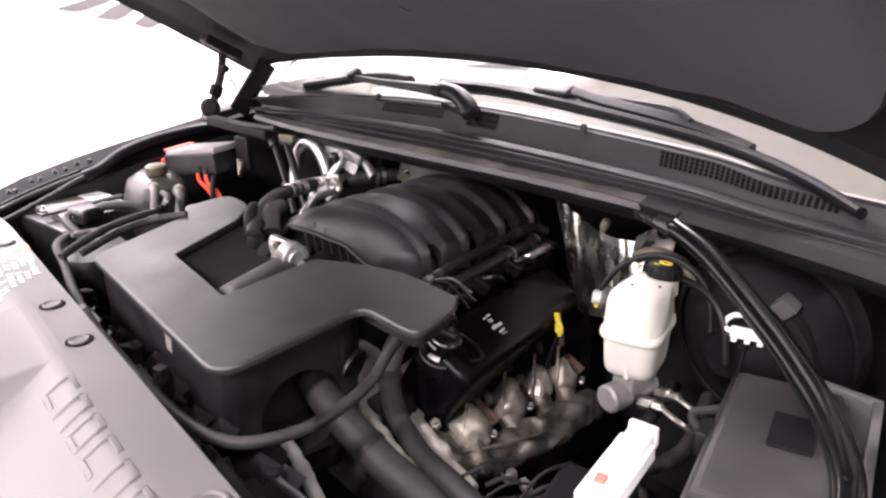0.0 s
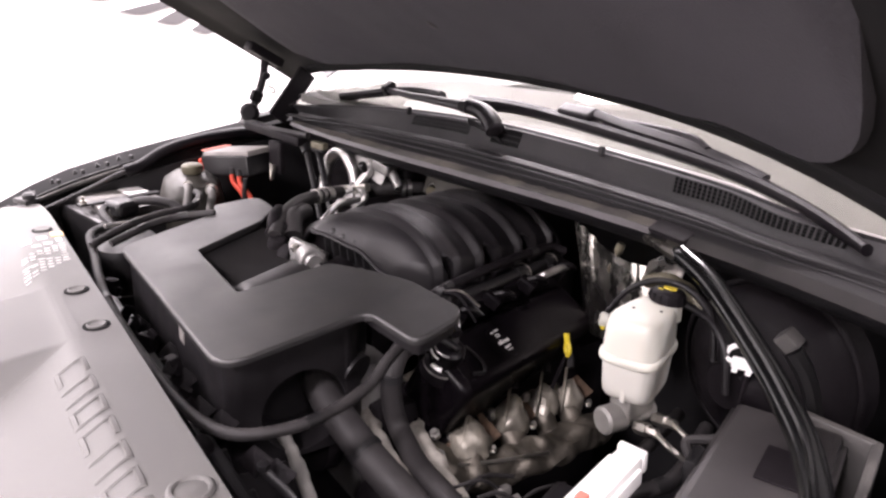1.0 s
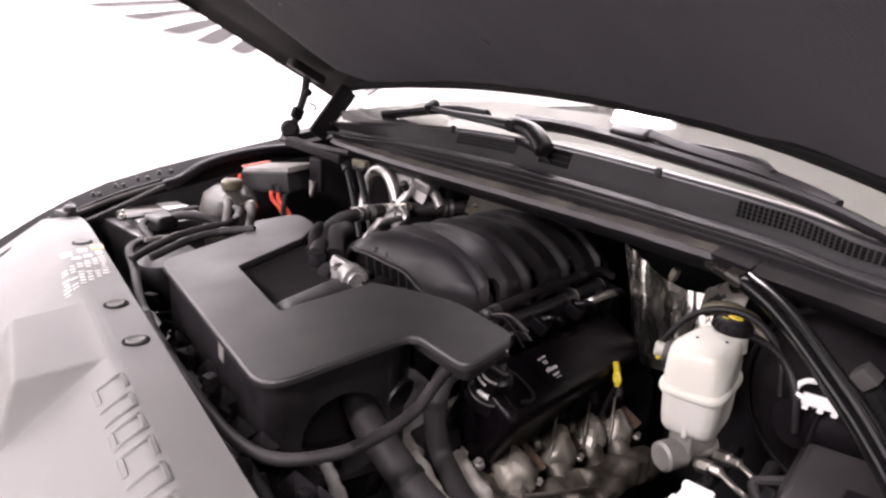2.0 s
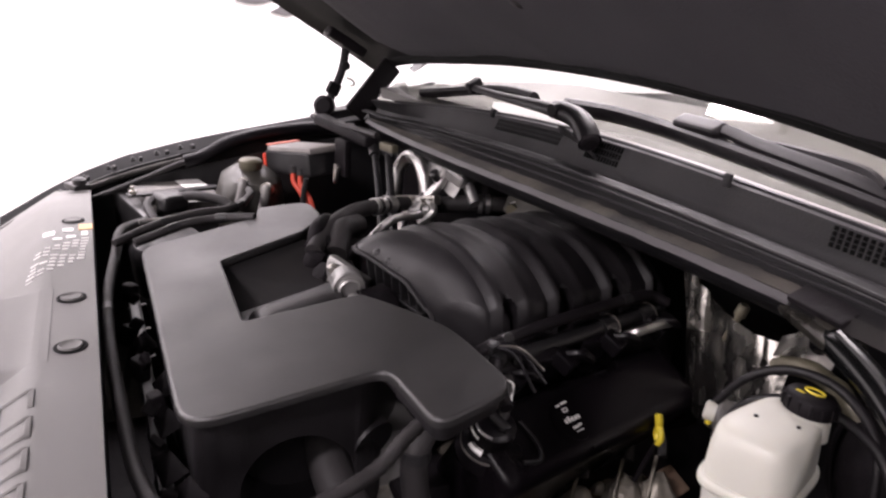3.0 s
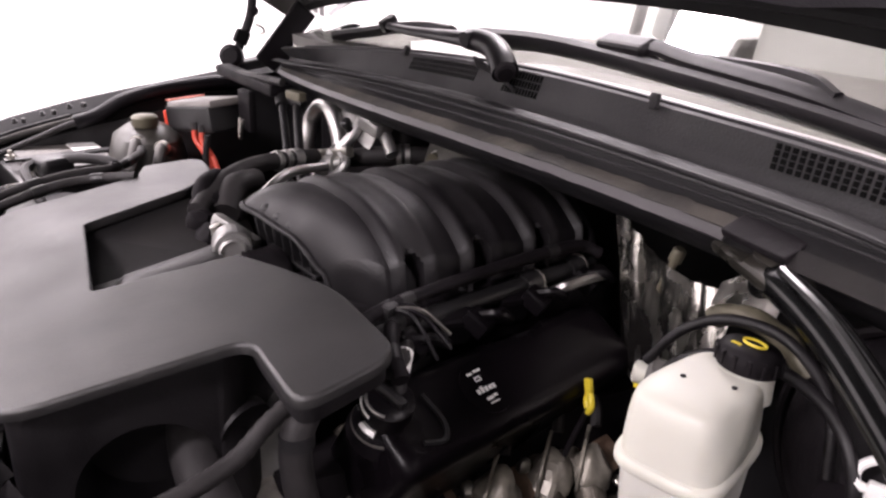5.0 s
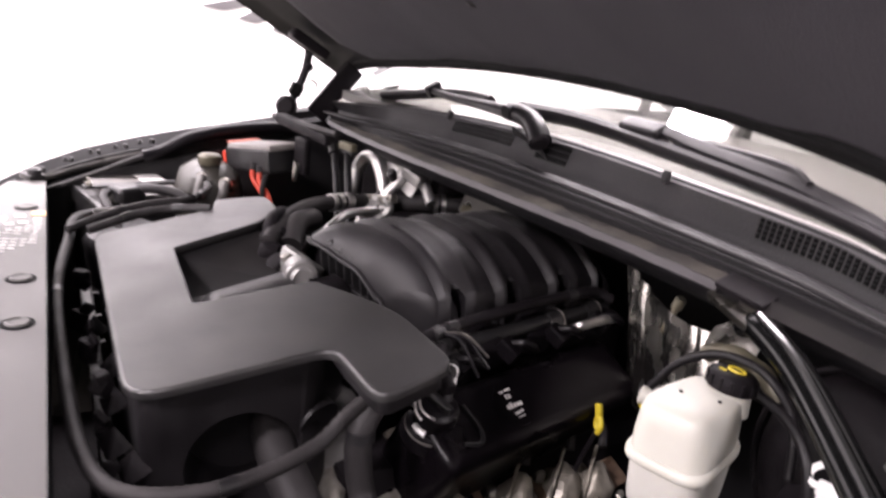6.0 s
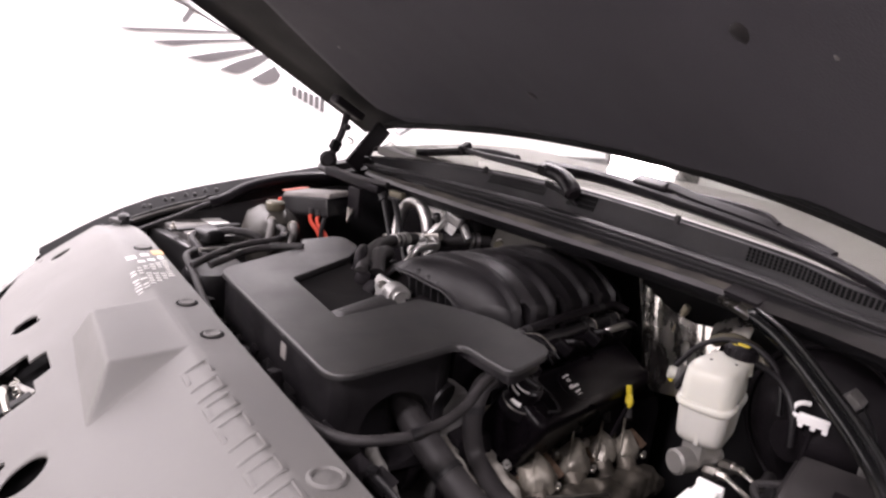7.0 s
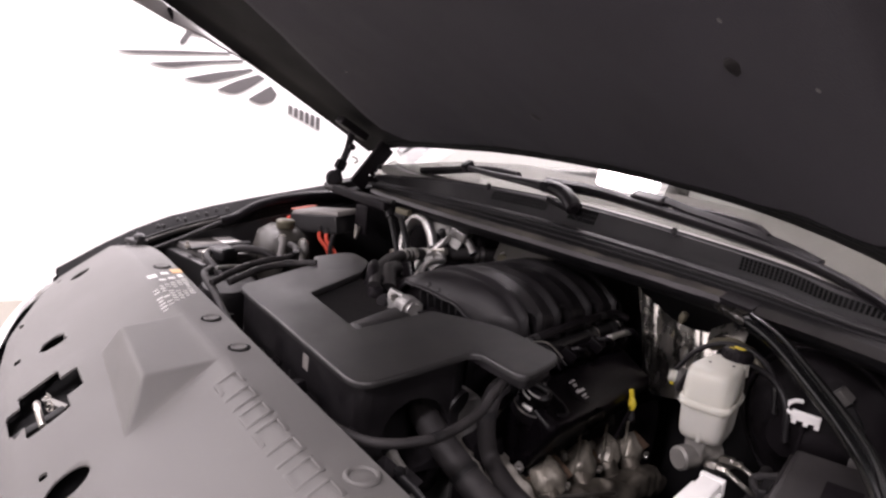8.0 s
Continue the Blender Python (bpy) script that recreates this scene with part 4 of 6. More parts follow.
part("cable", tube([(-0.685, 0.185, 1.118), (-0.66, 0.22, 1.128), (-0.63, 0.27, 1.12), (-0.60, 0.30, 1.09)], 0.010, 10), M_RUBBER, battery)
part("cable", tube([(-0.70, 0.15, 1.115), (-0.67, 0.13, 1.11), (-0.62, 0.14, 1.09), (-0.56, 0.16, 1.05)], 0.009, 8), M_RUBBER, battery)
duct = thing("air_duct", (-0.55, 0.17, 0.98), "round black air duct beside the battery", "duct")
part("drum", lathe([(0.06, 0), (0.07, 0.01), (0.07, 0.09), (0.06, 0.105), (0.02, 0.108)], (-0.585, 0.165, 0.965), (0.1, -0.1, 1), 28), M_RUNNER, duct)
part("ring", tube([(-0.49 + 0.028 * math.cos(a), 0.135 + 0.045 * math.sin(a), 1.125) for a in [0.35 * k for k in range(12)]], 0.005, 8, 3), M_ALUPIPE, duct, "shiny metal ring")

# black wing rail: clips, cable and bonnet strip
rail = thing("fender_rail", (-0.88, 0.1, 1.08), "black rail with clips along the wing's inner edge", "rail")
part("strip", tube([(-0.905, -0.06, 1.055), (-0.895, 0.03, 1.098), (-0.885, 0.12, 1.132), (-0.88, 0.22, 1.158)], 0.012, 8, flat=0.5), M_PRIMER, rail)
part("cable", tube([(-0.86, -0.02, 1.06), (-0.855, 0.06, 1.09), (-0.855, 0.14, 1.12), (-0.858, 0.21, 1.148), (-0.862, 0.25, 1.155)], 0.006, 8), M_RUBBER, rail)
for k in range(6):
    y = -0.03 + 0.055 * k
    part("rail_clip", box((-0.892 + 0.003 * k, y, wing_z(y) - 0.004), (0.010, 0.008, 0.011), (0, 0, 20 * (k % 3)), 0.003), M_PLASTIC2, rail)
for k in range(5):
    y = 0.0 + 0.05 * k
    part("rail_bolt", lathe([(0.006, 0), (0.006, 0.004), (0.0035, 0.0045), (0.0035, 0.009)], (-0.905 + 0.004 * k, y + 0.02, wing_z(y + 0.02) - 0.006), (0.2, -0.2, 1), 6), M_PRIMER, rail)
washer_cap = thing("headlamp_bracket", (-0.83, 0.02, 1.1), "black bracket on the corner of the radiator cover", "bracket")
part("foot", box((-0.845, 0.005, 1.112), (0.05, 0.035, 0.012), (0, 0, 25), 0.004), M_PLASTIC2, washer_cap)
part("post", lathe([(0.014, 0), (0.014, 0.012), (0.009, 0.016)], (-0.835, 0.01, 1.116), n=16), M_PLASTIC2, washer_cap)

# dark expansion tank with pale cap and two pipe stubs
tank = thing("coolant_tank", (-0.74, 0.34, 1.0), "smoky brown coolant tank with a screw cap", "coolant tank")
part("vessel", lathe([(0.07, 0), (0.095, 0.02), (0.098, 0.09), (0.085, 0.13), (0.05, 0.150), (0.02, 0.153)], (-0.715, 0.335, 1.02), (0, 0.05, 1), 28, squash=(1.0, 0.72)), M_TANK, tank)
part("cap", lathe([(0.021, 0), (0.024, 0.004), (0.024, 0.018), (0.020, 0.022), (0.01, 0.023)], (-0.686, 0.336, 1.172), n=20), M_BRASS, tank, "dull olive screw cap")
for px, py in ((-0.655, 0.315), (-0.60, 0.35)):
    part("pipe_stub", tube([(px - 0.03, py + 0.02, 1.135), (px, py, 1.15), (px + 0.03, py - 0.008, 1.145), (px + 0.045, py - 0.02, 1.11)], 0.0100, 10), M_GREYLID, tank)
    part("clamp", tube([(px - 0.006, py + 0.004, 1.149), (px + 0.004, py - 0.002, 1.150)], 0.0135, 12), M_STEEL, tank, "bright spring clamp")

# fuse box with a red end, red cables under it
fusebox = thing("fuse_box", (-0.71, 0.46, 1.1), "dusty grey fuse box with a red end", "fuse box")
FT = (3, -9, 15)
part("body", box((-0.695, 0.446, 1.184), (0.190, 0.072, 0.05), FT, 0.006), M_PLASTIC2, fusebox)
part("lid", box((-0.693, 0.450, 1.212), (0.187, 0.078, 0.014), FT, 0.006), M_DUSTLID, fusebox, "dusty grey lid")
part("red_end", box((-0.798, 0.418, 1.162), (0.010, 0.066, 0.042), FT, 0.004), M_RED, fusebox, "red plastic end")
part("red_top", box((-0.783, 0.428, 1.2065), (0.020, 0.074, 0.003), FT, 0.001), M_FADED, fusebox, "faded red strip")
for k, (wx, wy) in enumerate(((-0.655, 0.42), (-0.630, 0.428))):
    solo("red_cable", tube([(wx, wy, 1.175), (wx + 0.006, wy - 0.002, 1.15), (wx + 0.03, wy + 0.012, 1.12), (wx + 0.05, wy + 0.02, 1.06), (wx + 0.055, wy + 0.03, 0.95)], 0.0055, 8), M_WIRE, "red battery cable under the fuse box", "cable", "red cables")
    solo("cable_sleeve", tube([(wx, wy, 1.182), (wx + 0.002, wy, 1.168)], 0.0085, 8), M_RUBBER, "black sleeve on a red cable", "cable", "cable sleeves")
solo("black_cable", tube([(-0.595, 0.43, 1.17), (-0.60, 0.425, 1.12), (-0.59, 0.43, 1.05), (-0.58, 0.43, 0.95)], 0.006, 8), M_RUBBER, "black cable under the fuse box", "cable")

# cowl end bracket hanging beside the fuse box, heater case behind
stay = thing("cowl_bracket", (-0.60, 0.51, 1.15), "black bracket hanging from the cowl", "bracket")
part("arm", box((-0.63, 0.52, 1.262), (0.22, 0.03, 0.022), (0, 3, 12), 0.006), M_DARK, stay)
part("tab", box((-0.575, 0.50, 1.215), (0.045, 0.016, 0.075), (0, 0, 12), 0.006), M_DARK, stay)
part("hook", tube([(-0.585, 0.488, 1.20), (-0.575, 0.485, 1.165), (-0.562, 0.487, 1.20)], 0.004, 8), M_STEEL, stay)
part("seal_end", tube([(-0.80, 0.50, 1.262), (-0.70, 0.505, 1.268), (-0.60, 0.52, 1.272), (-0.50, 0.545, 1.274)], 0.007, 8), M_RUBBER, stay)
heater = thing("heater_case", (-0.5, 0.7, 0.95), "black heater case under the cowl", "heater case")
part("case", box((-0.50, 0.76, 1.10), (0.34, 0.16, 0.24), (0, 0, 5), 0.02, 3), M_DARK, heater)
part("insulation", box((-0.20, 0.735, 1.205), (0.20, 0.02, 0.085), (-20, 0, -6), 0.006), M_INSUL, heater, "grey tan insulation board")
part("yellow_plug", box((-0.475, 0.56, 1.255), (0.045, 0.016, 0.016), (0, 0, 15), 0.004), M_BRASS, heater, "olive yellow plug")

# air conditioning pipes and heater hoses
acpipe = thing("aircon_pipe", (-0.5, 0.62, 1.05), "bent bare aluminium air conditioning pipe", "pipe")
part("loop", tube([(-0.49, 0.575, 1.12), (-0.508, 0.588, 1.165), (-0.510, 0.598, 1.205), (-0.486, 0.606, 1.232), (-0.452, 0.612, 1.235), (-0.424, 0.616, 1.205), (-0.408, 0.616, 1.165), (-0.392, 0.61, 1.12)], 0.0138, 12, 8), M_ALUPIPE, acpipe)
part("block", box((-0.355, 0.66, 1.225), (0.045, 0.045, 0.026), (10, 20, 25), 0.006), M_ALU, acpipe)
part("line", tube([(-0.43, 0.645, 1.245), (-0.385, 0.66, 1.235), (-0.34, 0.67, 1.205), (-0.31, 0.67, 1.18)], 0.011, 10), M_ALU, acpipe)
part("shield_plate", sheet(lambda u, v: (-0.455 + 0.115 * u, 0.635 + 0.025 * u - 0.02 * v, 1.252 - 0.035 * u - 0.03 * v + 0.004 * math.sin(7 * u + 5 * v)), 10, 5, 0.002), M_ALU, acpipe, "thin grey shield plate")
part("tie_bar", box((-0.43, 0.585, 1.160), (0.20, 0.016, 0.018), (0, -14, 12), 0.004), M_STEEL, acpipe)
part("fitting", lathe([(0.016, 0), (0.016, 0.025), (0.011, 0.028), (0.011, 0.04)], (-0.37, 0.57, 1.155), (0.6, 0.5, 0.2), 12), M_ALU, acpipe)
part("line", tube([(-0.36, 0.60, 1.18), (-0.33, 0.595, 1.165), (-0.345, 0.575, 1.14)], 0.008, 8), M_ALU, acpipe)


def hose(points, r, label, bands=(), material=None):
    h = thing("heater_hose", points[0], label, "hose", "heater hoses")
    part("hose", tube(points, r, 12, 8), material or M_RUBBER, h)
    line = curve_points(points, 8)
    for b in bands:
        i = min(int(b * (len(line) - 2)), len(line) - 2)
        c, d = line[i], (line[i + 1] - line[i]).normalized()
        part("band", tube([c - d * 0.004, c + d * 0.004], r * 1.16, 12), M_ALUPIPE, h, "bright crimped band")
    return h


hose([(-0.20, 0.335, 1.155), (-0.255, 0.375, 1.172), (-0.31, 0.435, 1.18), (-0.345, 0.50, 1.178), (-0.375, 0.56, 1.17)], 0.0138, "black rubber heater hose with crimped end", (0.74, 0.79, 0.84, 0.9))
hose([(-0.37, 0.62, 1.165), (-0.345, 0.66, 1.172), (-0.32, 0.71, 1.175), (-0.30, 0.76, 1.175)], 0.0155, "black rubber hose under the cowl", (0.6, 0.68))
hose([(-0.26, 0.72, 1.175), (-0.275, 0.77, 1.182), (-0.30, 0.82, 1.19)], 0.016, "dusty olive hose fitting under the cowl", (0.15, 0.3, 0.45), M_BRASS)
hose([(-0.285, 0.435, 1.165), (-0.25, 0.395, 1.168), (-0.205, 0.372, 1.145)], 0.019, "short black hose behind the throttle", ())
hose([(-0.16, 0.40, 1.165), (-0.175, 0.43, 1.188), (-0.21, 0.47, 1.195), (-0.24, 0.53, 1.19)], 0.007, "thin grey vacuum pipe over the manifold", (), M_ALUPIPE)
trans = thing("transmission_dipstick", (-0.4, 0.54, 1.08), "black transmission dipstick tube with its handle", "dipstick")
part("tube", tube([(-0.50, 0.57, 1.235), (-0.45, 0.555, 1.20), (-0.36, 0.53, 1.13), (-0.30, 0.51, 1.08)], 0.008, 10), M_PRIMER, trans)
part("handle", box((-0.505, 0.572, 1.238), (0.035, 0.022, 0.014), (0, 10, 30), 0.005), M_PLASTIC2, trans)

# ---- engine ----
block = thing("engine_block", (0, 0.55, 0.6), "dark grimy engine block under its covers", "engine")
part("crankcase", box((-0.01, 0.57, 0.84), (0.42, 0.5, 0.32), bevel=0.04), M_DARK, block)
part("cylinder_head", box((0.115, 0.59, 0.93), (0.14, 0.38, 0.10), (0, 40, 14), 0.012), M_IRON, block, "stained cylinder head")
part("cylinder_head", box((-0.22, 0.57, 0.985), (0.17, 0.46, 0.10), (-1.5, -28, 0), 0.012), M_DARK, block)
part("valley", box((-0.02, 0.58, 1.07), (0.26, 0.44, 0.10), bevel=0.02), M_DARK, block)
part("front_cover", box((-0.02, 0.34, 0.93), (0.36, 0.06, 0.26), bevel=0.02), M_ALU, block)

manifold = thing("intake_manifold", (0, 0.58, 1.05), "black plastic intake manifold with arched runners", "intake manifold")

# its axis lies slightly across the bay; along is the way to the rear, across points to the driver's side
M_TURN = 0.113
ALONG, ACROSS = Vector((-math.sin(M_TURN), math.cos(M_TURN), 0)), Vector((math.cos(M_TURN), math.sin(M_TURN), 0))
M_BASE = Vector((-0.0404, 0.42, 0))
SEAMS = [0.0442, 0.1376, 0.2342, 0.322]


def seam(w, s):
    """A point of a valley between two runners, w from -1 to 1 over the engine, s along it."""
    q = M_BASE + ALONG * s + ACROSS * (0.1527 * w)
    fall = max(0.0, abs(w) - 0.97)
    return Vector((q.x, q.y, 1.1519 + 0.0607 * max(0.0, 1 - abs(w) ** 2.6) ** 0.853 - 1.5 * fall))


def rim_line(w):
    """The lower front edge that the first runner starts from: straight, then bent down towards its end."""
    y = 0.388 + 0.045 * w if w > -0.2 else 0.379 + 0.03 * (-0.2 - w)
    z = 1.179 - 0.011 * smoothstep(-0.1, 0.6, w) - 0.030 * smoothstep(0.52, 1.0, w) - 0.05 * smoothstep(1.0, 1.1, w)
    return Vector((-0.098 + 0.132 * w, y, z - 0.05 * smoothstep(-0.25, -1.06, w)))


def runner_line(w, k):
    return rim_line(w) if k < 0 else seam(w, SEAMS[k])


def runner(k):
    """A runner arched over the engine: a steep ridge along its front, a fainter one behind, a pocket at the foot."""
    def f(u, v):
        w = -1.06 + 2.13 * u
        m = min(1.0, abs(w))
        a, b = runner_line(w, k - 1), runner_line(w, k)
        p = a.lerp(b, v)
        out = Vector((ACROSS.x * m ** 3 * math.copysign(0.75, w), 0, 1)).normalized()
        arch = max(0.0, math.sin(math.pi * v)) ** 0.7
        if k == 0:
            return tuple(p + out * (0.0115 + 0.012 * m ** 3) * max(0.0, math.sin(math.pi * v ** 0.8)) ** 0.75)
        lobes = 0.60 * arch + min(1.0, v / 0.07) * (0.46 * math.exp(-((v - 0.16) / 0.095) ** 2) + 0.2 * math.exp(-((v - 0.60) / 0.085) ** 2))
        p = p + out * (0.0100 + 0.003 * m ** 3) * lobes
        edge = 0.89 + 0.10 * ((v - 0.30) / 0.13) ** 2
        p = p - Vector((math.copysign(0.030, w), 0, 0.012)) * smoothstep(edge, edge + 0.04, abs(w))
        if k == 4:
            p = p - Vector((0, 0, 0.05 * v ** 2.5))
        return tuple(p)
    return sheet(f, 76, 34, 0.004)


SEAMS.append(0.375)
for k in range(5):
    part("runner", runner(k), M_RUNNER, manifold)
for k in range(3):
    part("pocket_screw", lathe([(0.007, 0), (0.007, 0.008), (0.004, 0.009), (0.004, 0.013)], tuple(seam(0.99, SEAMS[k] + 0.002) + Vector((-0.004, 0, -0.006))), (0.5, 0, 0.85), 8), M_PRIMER, manifold)
part("plenum_floor", sheet(lambda u, v: tuple(seam(-1.0 + 2.0 * u, 0.062 + 0.26 * v) + Vector((0, 0, -0.022))), 24, 10, 0.004), M_DARK, manifold)
part("side_flange", sheet(lambda u, v: tuple(seam(1.04, 0.0 + 0.33 * u) + Vector((0.006 + 0.012 * v, 0, 0.008 - 0.06 * v))), 12, 4, 0.004), M_RUNNER, manifold)
part("front_rim", tube([tuple(rim_line(-1.04 + 2.08 * k / 30) + Vector((0, -0.001, 0))) for k in range(31)], 0.0042, 8, 3), M_RUNNER, manifold)
part("front_plate", sheet(lambda u, v: tuple(rim_line(-1 + 2 * u) + Vector((0, 0.020 + 0.02 * v, -0.004 - 0.11 * v))), 20, 6, 0.004), M_DARK, manifold)
for k in range(7):
    rp = rim_line(-0.05 + 0.13 * k)
    part("rib", box((rp.x, rp.y + 0.012, rp.z - 0.034), (0.005, 0.014, 0.055), (8, 0, 0), 0.002), M_PLASTIC2, manifold)
part("cross_rib", box((-0.04, 0.417, 1.132), (0.10, 0.010, 0.005), (0, 8, 18), 0.002), M_PLASTIC2, manifold)
for w in (0.05, 0.235, 0.42):
    c = rim_line(w) + Vector((0, 0.009, 0.0085))
    part("boss", lathe([(0.0080, -0.003), (0.0080, 0.002), (0.006, 0.004), (0.002, 0.005)], tuple(c), (0.1, -0.6, 0.8), 14), M_PRIMER, manifold)

throttle = thing("throttle_body", (-0.08, 0.36, 1.1), "cast aluminium throttle body with round motor", "throttle body")
part("flange", box((-0.130, 0.358, 1.112), (0.080, 0.016, 0.092), (-10, 14, 28), 0.006), M_ALU, throttle)
part("flange_step", box((-0.118, 0.362, 1.118), (0.052, 0.034, 0.060), (-10, 14, 28), 0.008, 3), M_ALU, throttle)
part("bore", lathe([(0.046, 0), (0.05, 0.008), (0.045, 0.03), (0.045, 0.05)], (-0.06, 0.405, 1.095), (0.1, -1, 0.1), 24), M_DARK, throttle)
part("motor", lathe([(0.0240, 0), (0.0240, 0.034), (0.0220, 0.037), (0.0165, 0.037), (0.0165, 0.044), (0.0140, 0.046), (0.0135, 0.042), (0.004, 0.042)], (-0.106, 0.357, 1.141), (1, -0.18, 0.06), 24), M_ALU, throttle)
part("lever", tube([(-0.062, 0.352, 1.132), (-0.035, 0.360, 1.128), (-0.010, 0.372, 1.118)], 0.010, 10), M_ALU, throttle)
part("bolt", lathe([(0.008, 0), (0.008, 0.010), (0.004, 0.011)], (-0.134, 0.347, 1.146), (0, -0.3, 1), 6), M_STEEL, throttle)
boot = thing("wiring_plug", (-0.19, 0.32, 1.1), "black taped wiring bundle beside the throttle", "wiring")
part("taped_loom", tube([(-0.31, 0.395, 1.165), (-0.275, 0.375, 1.178), (-0.24, 0.352, 1.176), (-0.222, 0.345, 1.15), (-0.20, 0.35, 1.12), (-0.185, 0.35, 1.08)], 0.0125, 12, 8, 0.05, 0.012), M_DARK, boot)
part("taped_loom", tube([(-0.255, 0.375, 1.172), (-0.235, 0.37, 1.158), (-0.212, 0.37, 1.128), (-0.195, 0.37, 1.09)], 0.0125, 12, 8, 0.05, 0.012), M_DARK, boot)
for k, (bx, by, bz, br) in enumerate(((-0.235, 0.348, 1.150, 0.018), (-0.225, 0.364, 1.157, 0.017), (-0.192, 0.337, 1.141, 0.019), (-0.165, 0.338, 1.132, 0.015), (-0.210, 0.338, 1.126, 0.017))):
    part("tape_lump", dented(lathe([(br * 0.4, -br), (br * 0.85, -br * 0.6), (br, 0), (br * 0.85, br * 0.6), (br * 0.4, br)], (bx, by, bz), (0.5 - 0.2 * k, 0.3, 0.8), 14), 0.007, 60), M_DARK, boot, "wrapped black tape")
part("plug", box((-0.13, 0.335, 1.10), (0.045, 0.035, 0.03), (20, 0, 30), 0.005), M_PLASTIC2, boot)
part("plug_clip", tube([(-0.12, 0.31, 1.115), (-0.105, 0.305, 1.108), (-0.10, 0.31, 1.09)], 0.009, 8), M_ALU, boot)

# driver's side: valve cover, oil filler, coils, fuel rail and loom
valve_cover = thing("valve_cover", (0.24, 0.56, 1.0), "satin black valve cover with an oil label", "valve cover")
VT = (0, 30, 14)
VC = (0.1745, 0.576, 1.012)
vc = part("cover", box(VC, (0.10, 0.365, 0.13), VT, 0.02, 4), M_VCOVER, valve_cover)
part("flange", box(Vector(VC) - Vector((0.028, 0.007, 0.050)), (0.118, 0.385, 0.014), VT, 0.004), M_VCOVER, valve_cover)
for k in range(5):
    part("cover_bolt", lathe([(0.009, 0), (0.009, 0.014), (0.005, 0.016)], (0.222 - 0.022 * k, 0.43 + 0.085 * k, 0.945), (0.5, 0.1, 0.85), 6), M_PRIMER, valve_cover)
vc_m = pose(*VC, *VT)


def on_vc(u, v, h=0.066):
    return vc_m @ Vector((u, v, h))


VN = (vc_m.to_3x3() @ Vector((0, 0, 1)))
LV = -0.048
disc = part("oil_label", lathe([(0.030, 0), (0.030, 0.001)], on_vc(0.0, LV, 0.0648), VN, 32), M_VCOVER, valve_cover, "round black oil label with white print")
for du, dv, su, sv in ((-0.0195, -0.009, 0.0028, 0.007), (-0.0205, 0.002, 0.0028, 0.010), (-0.0135, -0.003, 0.0016, 0.008), (-0.0095, -0.003, 0.0016, 0.008), (-0.0115, -0.0065, 0.005, 0.0014), (-0.0115, 0.0005, 0.005, 0.0014), (0.002, -0.012, 0.0055, 0.004), (0.001, -0.0065, 0.0075, 0.004), (0.002, -0.001, 0.0055, 0.004), (0.002, 0.0045, 0.005, 0.004), (0.002, 0.0095, 0.005, 0.004), (0.0125, -0.004, 0.0035, 0.009), (0.0115, 0.004, 0.003, 0.005), (0.018, -0.001, 0.0014, 0.012)):
    part("print_bar", box(on_vc(du, LV + dv, 0.0662), (su, sv, 0.0006), VT, 0), M_WHITE, disc)
FC = Vector((0.222, 0.420, 1.060))
filler = thing("oil_filler_cap", (0.26, 0.40, 1.06), "black oil filler cap with glints as pale arcs", "oil cap")
part("neck", lathe([(0.034, 0), (0.031, 0.02), (0.026, 0.025)], FC - VN * 0.014, VN, 24), M_VALVE, filler)
part("cap", lathe([(0.022, 0), (0.022, 0.02), (0.025, 0.022), (0.025, 0.036), (0.021, 0.040), (0.012, 0.041)], FC, (0.35, 0, 0.94), 24), M_VALVE, filler)
part("grip", box(FC + Vector((0.35, 0, 0.94)) * 0.043, (0.036, 0.010, 0.012), (0, 20, 25), 0.004), M_PLASTIC2, filler)
# white arcs put on the cap in place of its glints
for a, b in ((-2.4, -1.2), (-1.3, -0.3)):
    pts = []
    for k in range(7):
        t = a + (b - a) * k / 6
        pts.append(FC + Vector((0.35, 0, 0.94)) * (0.030 if a < -2 else 0.006) + Vector((0.0245 * math.cos(t), 0.0245 * math.sin(t), -0.0245 * math.cos(t) * 0.37)))
    part("white_mark", tube(pts, 0.0022, 6, 2), M_WHITE, filler, "white arc for a glint")

FA = Vector((0.35, 0, 0.94)).normalized()
# more glints as thin arcs: cap top, neck and a short white one
for h, r, a, b, m in ((0.039, 0.0225, -2.6, -0.6, M_ALUPIPE), (0.004, 0.031, -2.9, -0.2, M_STEEL), (0.012, 0.0245, -1.5, -0.8, M_WHITE)):
    e1, e2 = -FA.cross(Vector((0, 1, 0))).normalized(), Vector((0, 1, 0))
    pts = [FC + FA * h + r * (math.cos(t) * e1 + math.sin(t) * e2) for t in [a + (b - a) * k / 8 for k in range(9)]]
    part("glint_arc", tube(pts, 0.0016 if m is not M_WHITE else 0.004, 6, 2), m, filler, "bright arc for a glint")
part("side_latch", tube([on_vc(0.024, -0.150, 0.066), on_vc(0.03, -0.128, 0.067), on_vc(0.012, -0.118, 0.067), on_vc(-0.02, -0.122, 0.067)], 0.003, 6), M_PRIMER, filler)

